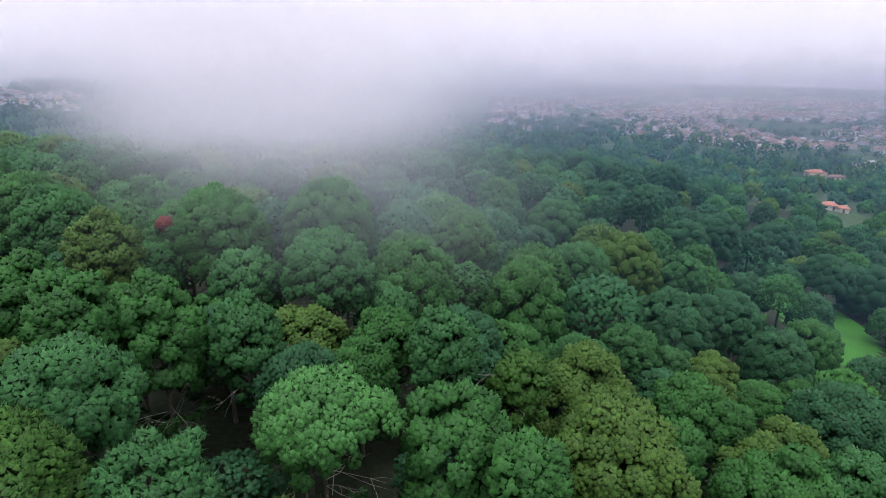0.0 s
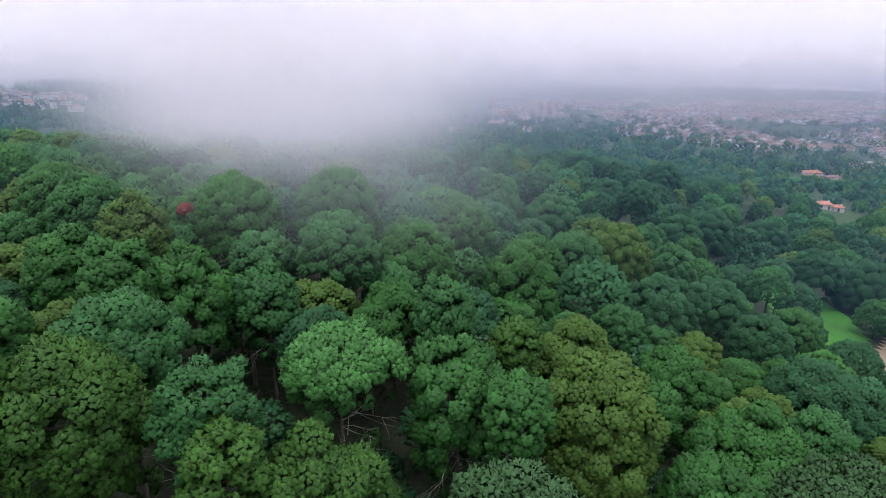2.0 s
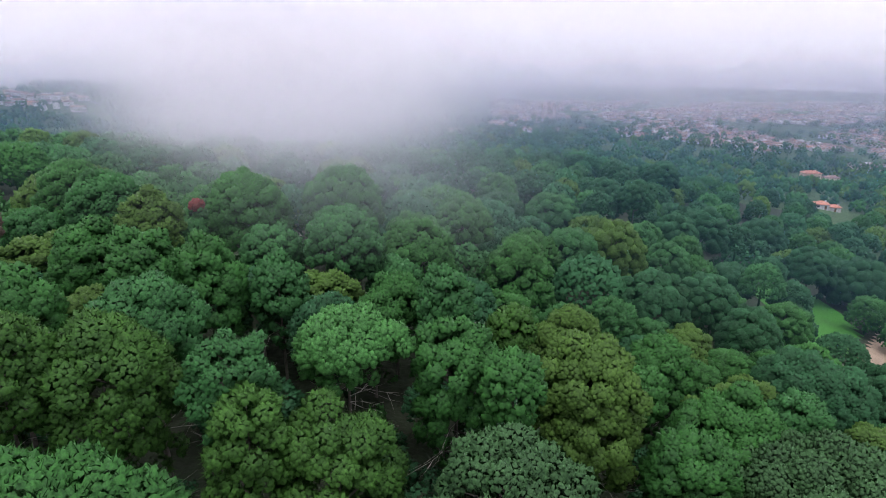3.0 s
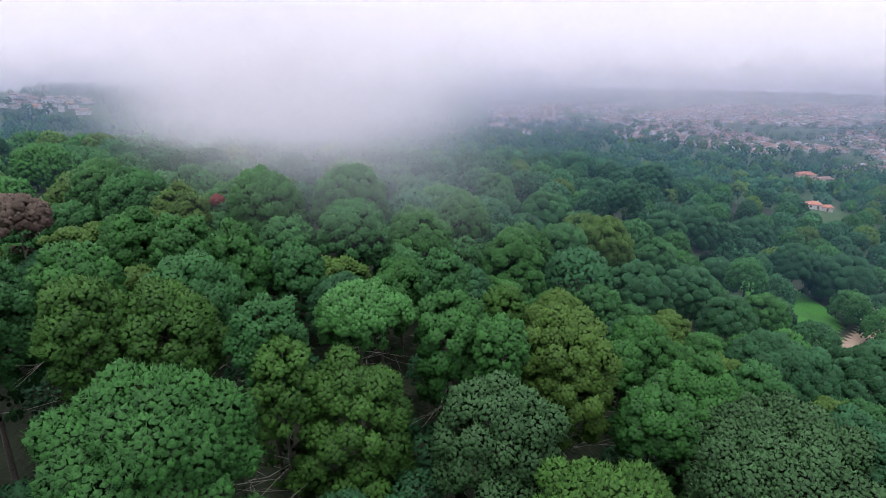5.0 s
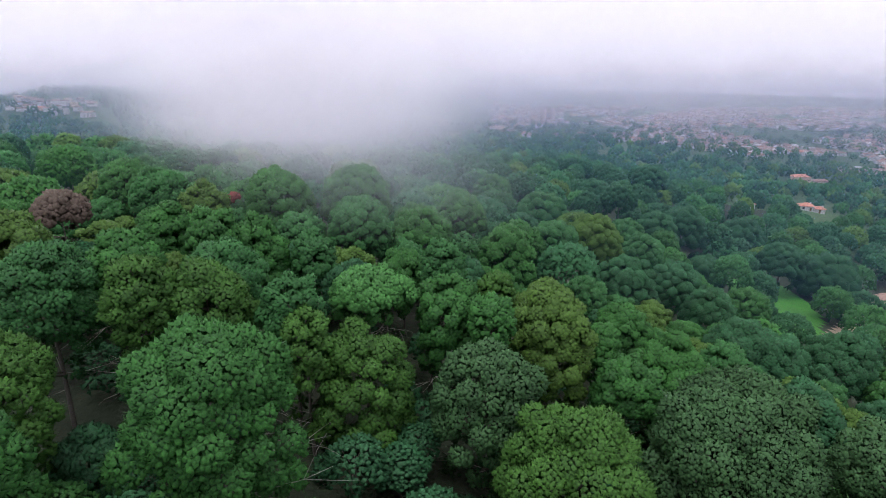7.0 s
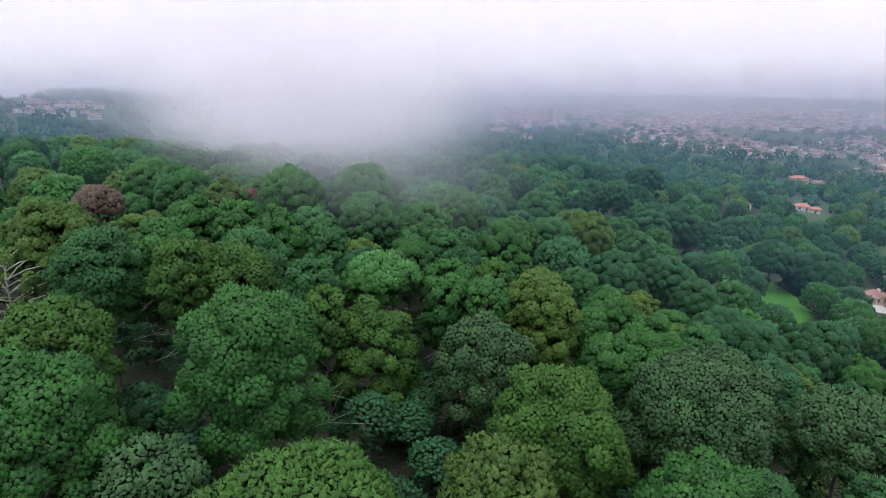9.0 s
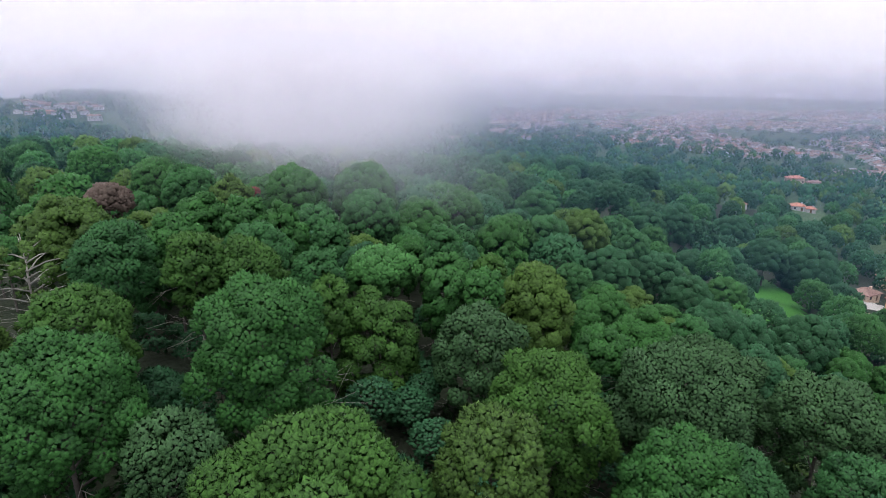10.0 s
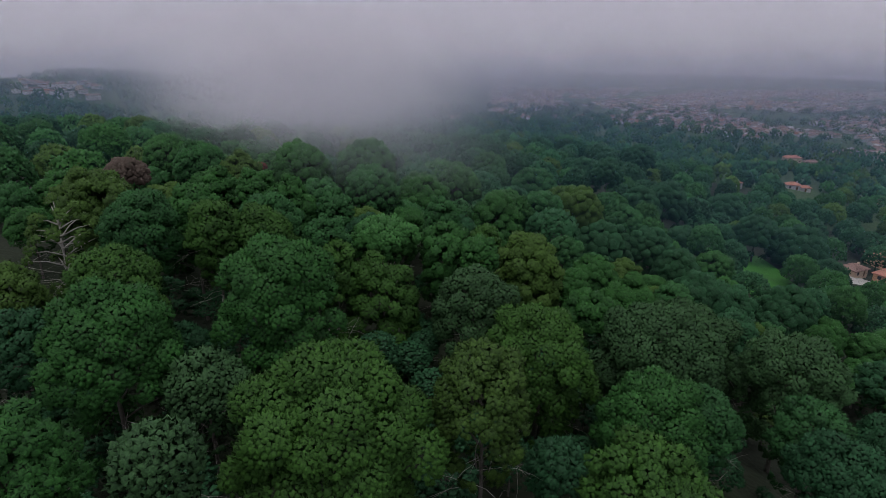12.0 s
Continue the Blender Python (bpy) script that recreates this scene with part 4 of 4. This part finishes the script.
def church(x, y):
    """Parish church: nave, two bell towers with openings, domes and crosses."""
    top = tagged(new("church"), "pink stone church with twin bell towers in mist", "church")
    top.matrix_basis = pose(x, y, land_at(x, y) + 0.1, 0, 0, 8) @ Matrix.Diagonal((0.66, 0.66, 0.72, 1))
    part("nave", wall_mesh(16, 42, 15, PINK_STONE, [("west", -15 + 7.5 * k, 2, 7, 11) for k in range(5)]), None, top).location = (0, 22, 0)
    part("roof", roof_mesh(16, 42, 15, 3, TILE_OLD, hip=False), None, top).location = (0, 22, 0)
    for side in (-1, 1):
        for level, (w, z0, z1) in enumerate(((7.5, -1.5, 20), (6.2, 20, 29), (5.0, 29, 36))):
            bm = bmesh.new()
            if level == 0:
                box(bm, -w / 2, w / 2, -w / 2, w / 2, z0, z1)
            else:
                for ax in (-1, 1):
                    for ay in (-1, 1):
                        box(bm, ax * w / 2 - 0.9, ax * w / 2 + 0.9, ay * w / 2 - 0.9, ay * w / 2 + 0.9, z0, z1 - 1)
                box(bm, -w / 2 - 0.9, w / 2 + 0.9, -w / 2 - 0.9, w / 2 + 0.9, z1 - 1, z1)
            part("tower_stage", bm, PINK_STONE, top).location = (side * 11, 0, 0)
        bm = bmesh.new()
        bmesh.ops.create_uvsphere(bm, u_segments=12, v_segments=8, radius=3.0, matrix=Matrix.Translation((0, 0, 36)))
        box(bm, -0.15, 0.15, -0.15, 0.15, 38.8, 42)
        box(bm, -0.8, 0.8, -0.15, 0.15, 40.6, 40.9)
        part("dome", bm, PINK_STONE, top, smooth=True).location = (side * 11, 0, 0)


church(180, 1000)


# ---- low cloud and mist lying over the slope ----
def mist(y, tint, haze, body, low, full, seed, left=None, right=None, soft=20.0, beyond=0.0, roof=None):
    half, z0, z1 = 0.9 * y + 70, land_at(0, y) - 45, 50 + 0.14 * y
    nx, nz = 48, 8
    gx, gz = np.meshgrid(np.linspace(-half, half, nx), np.linspace(z0, z1, nz))
    gy = np.array([[y + 5 * noise.noise((a * 3.1 / half + seed, b * 0.02, seed * 1.7)) for a, b in zip(ra, rb)] for ra, rb in zip(gx, gz)])
    v = np.stack([gx.ravel(), gy.ravel(), gz.ravel()], 1)
    f = [(j * nx + i, j * nx + i + 1, (j + 1) * nx + i + 1, (j + 1) * nx + i) for j in range(nz - 1) for i in range(nx - 1)]
    me = mesh_of("mist", v, f, mist_material("mist_vapour", tint, BLUE_HAZE if y < 500 else FAR_HAZE if y < 900 else CLOUD, body, haze, low, full, seed, left, right, soft, beyond, roof), None, True)
    tagged(new("mist", me), "thin mist drifting over the pine crowns, tinted for haze and shade", "mist", kind="stuff")


# distance haze and the shade under the cloud are put into these tints
WHITE, SHADED_GREY, BLUE_HAZE, SMOKE, FAR_HAZE = (0.96, 0.92, 0.99), (0.58, 0.54, 0.61), (0.13, 0.24, 0.42), (0.52, 0.54, 0.64), (0.42, 0.45, 0.61)
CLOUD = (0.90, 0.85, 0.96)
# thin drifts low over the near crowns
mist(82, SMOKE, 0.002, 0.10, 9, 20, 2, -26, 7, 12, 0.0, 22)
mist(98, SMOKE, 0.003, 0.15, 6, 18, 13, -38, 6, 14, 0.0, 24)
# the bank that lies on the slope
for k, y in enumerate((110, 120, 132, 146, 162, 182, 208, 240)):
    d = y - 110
    mist(y, SHADED_GREY if y < 125 else (0.86, 0.82, 0.89) if y < 150 else WHITE, 0.003 + 0.00006 * y, 0.22, 4 - 0.08 * d, 22 - 0.035 * d, 3 + k, -44 - 0.42 * d, -9 - 0.07 * d, 17 + 0.16 * d, 0.0, 27)
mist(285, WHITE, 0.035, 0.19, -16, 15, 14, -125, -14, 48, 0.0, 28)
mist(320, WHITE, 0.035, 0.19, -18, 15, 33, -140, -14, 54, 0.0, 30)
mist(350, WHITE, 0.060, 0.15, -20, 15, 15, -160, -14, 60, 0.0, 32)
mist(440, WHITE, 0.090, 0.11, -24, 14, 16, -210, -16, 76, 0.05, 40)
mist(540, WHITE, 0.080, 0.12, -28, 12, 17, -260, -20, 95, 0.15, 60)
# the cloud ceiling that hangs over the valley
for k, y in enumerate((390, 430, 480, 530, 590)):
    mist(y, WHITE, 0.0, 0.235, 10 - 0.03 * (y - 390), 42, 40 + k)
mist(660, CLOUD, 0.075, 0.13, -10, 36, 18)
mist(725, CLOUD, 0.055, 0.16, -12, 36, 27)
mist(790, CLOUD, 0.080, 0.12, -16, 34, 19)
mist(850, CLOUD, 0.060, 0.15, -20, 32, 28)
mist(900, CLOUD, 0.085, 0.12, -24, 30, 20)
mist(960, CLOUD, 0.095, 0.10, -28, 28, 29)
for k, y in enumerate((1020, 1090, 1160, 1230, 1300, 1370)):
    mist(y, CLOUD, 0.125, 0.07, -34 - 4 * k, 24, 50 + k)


def backdrop():
    """A curved wall of far cloud that hides the hills behind the town."""
    a = np.linspace(radians(-62), radians(62), 40)
    zs = np.array([-220, -70, 75, 215, 500])
    v = [(1900 * math.sin(t), 1900 * math.cos(t), z) for z in zs for t in a]
    f = [(j * 40 + i, j * 40 + i + 1, (j + 1) * 40 + i + 1, (j + 1) * 40 + i) for j in range(4) for i in range(39)]
    ob = new("backdrop", mesh_of("backdrop", v, f, cloud_backdrop_material(), None, True))
    tagged(ob, "pale low cloud hiding the hills behind the town", "cloud", kind="structure")


backdrop()
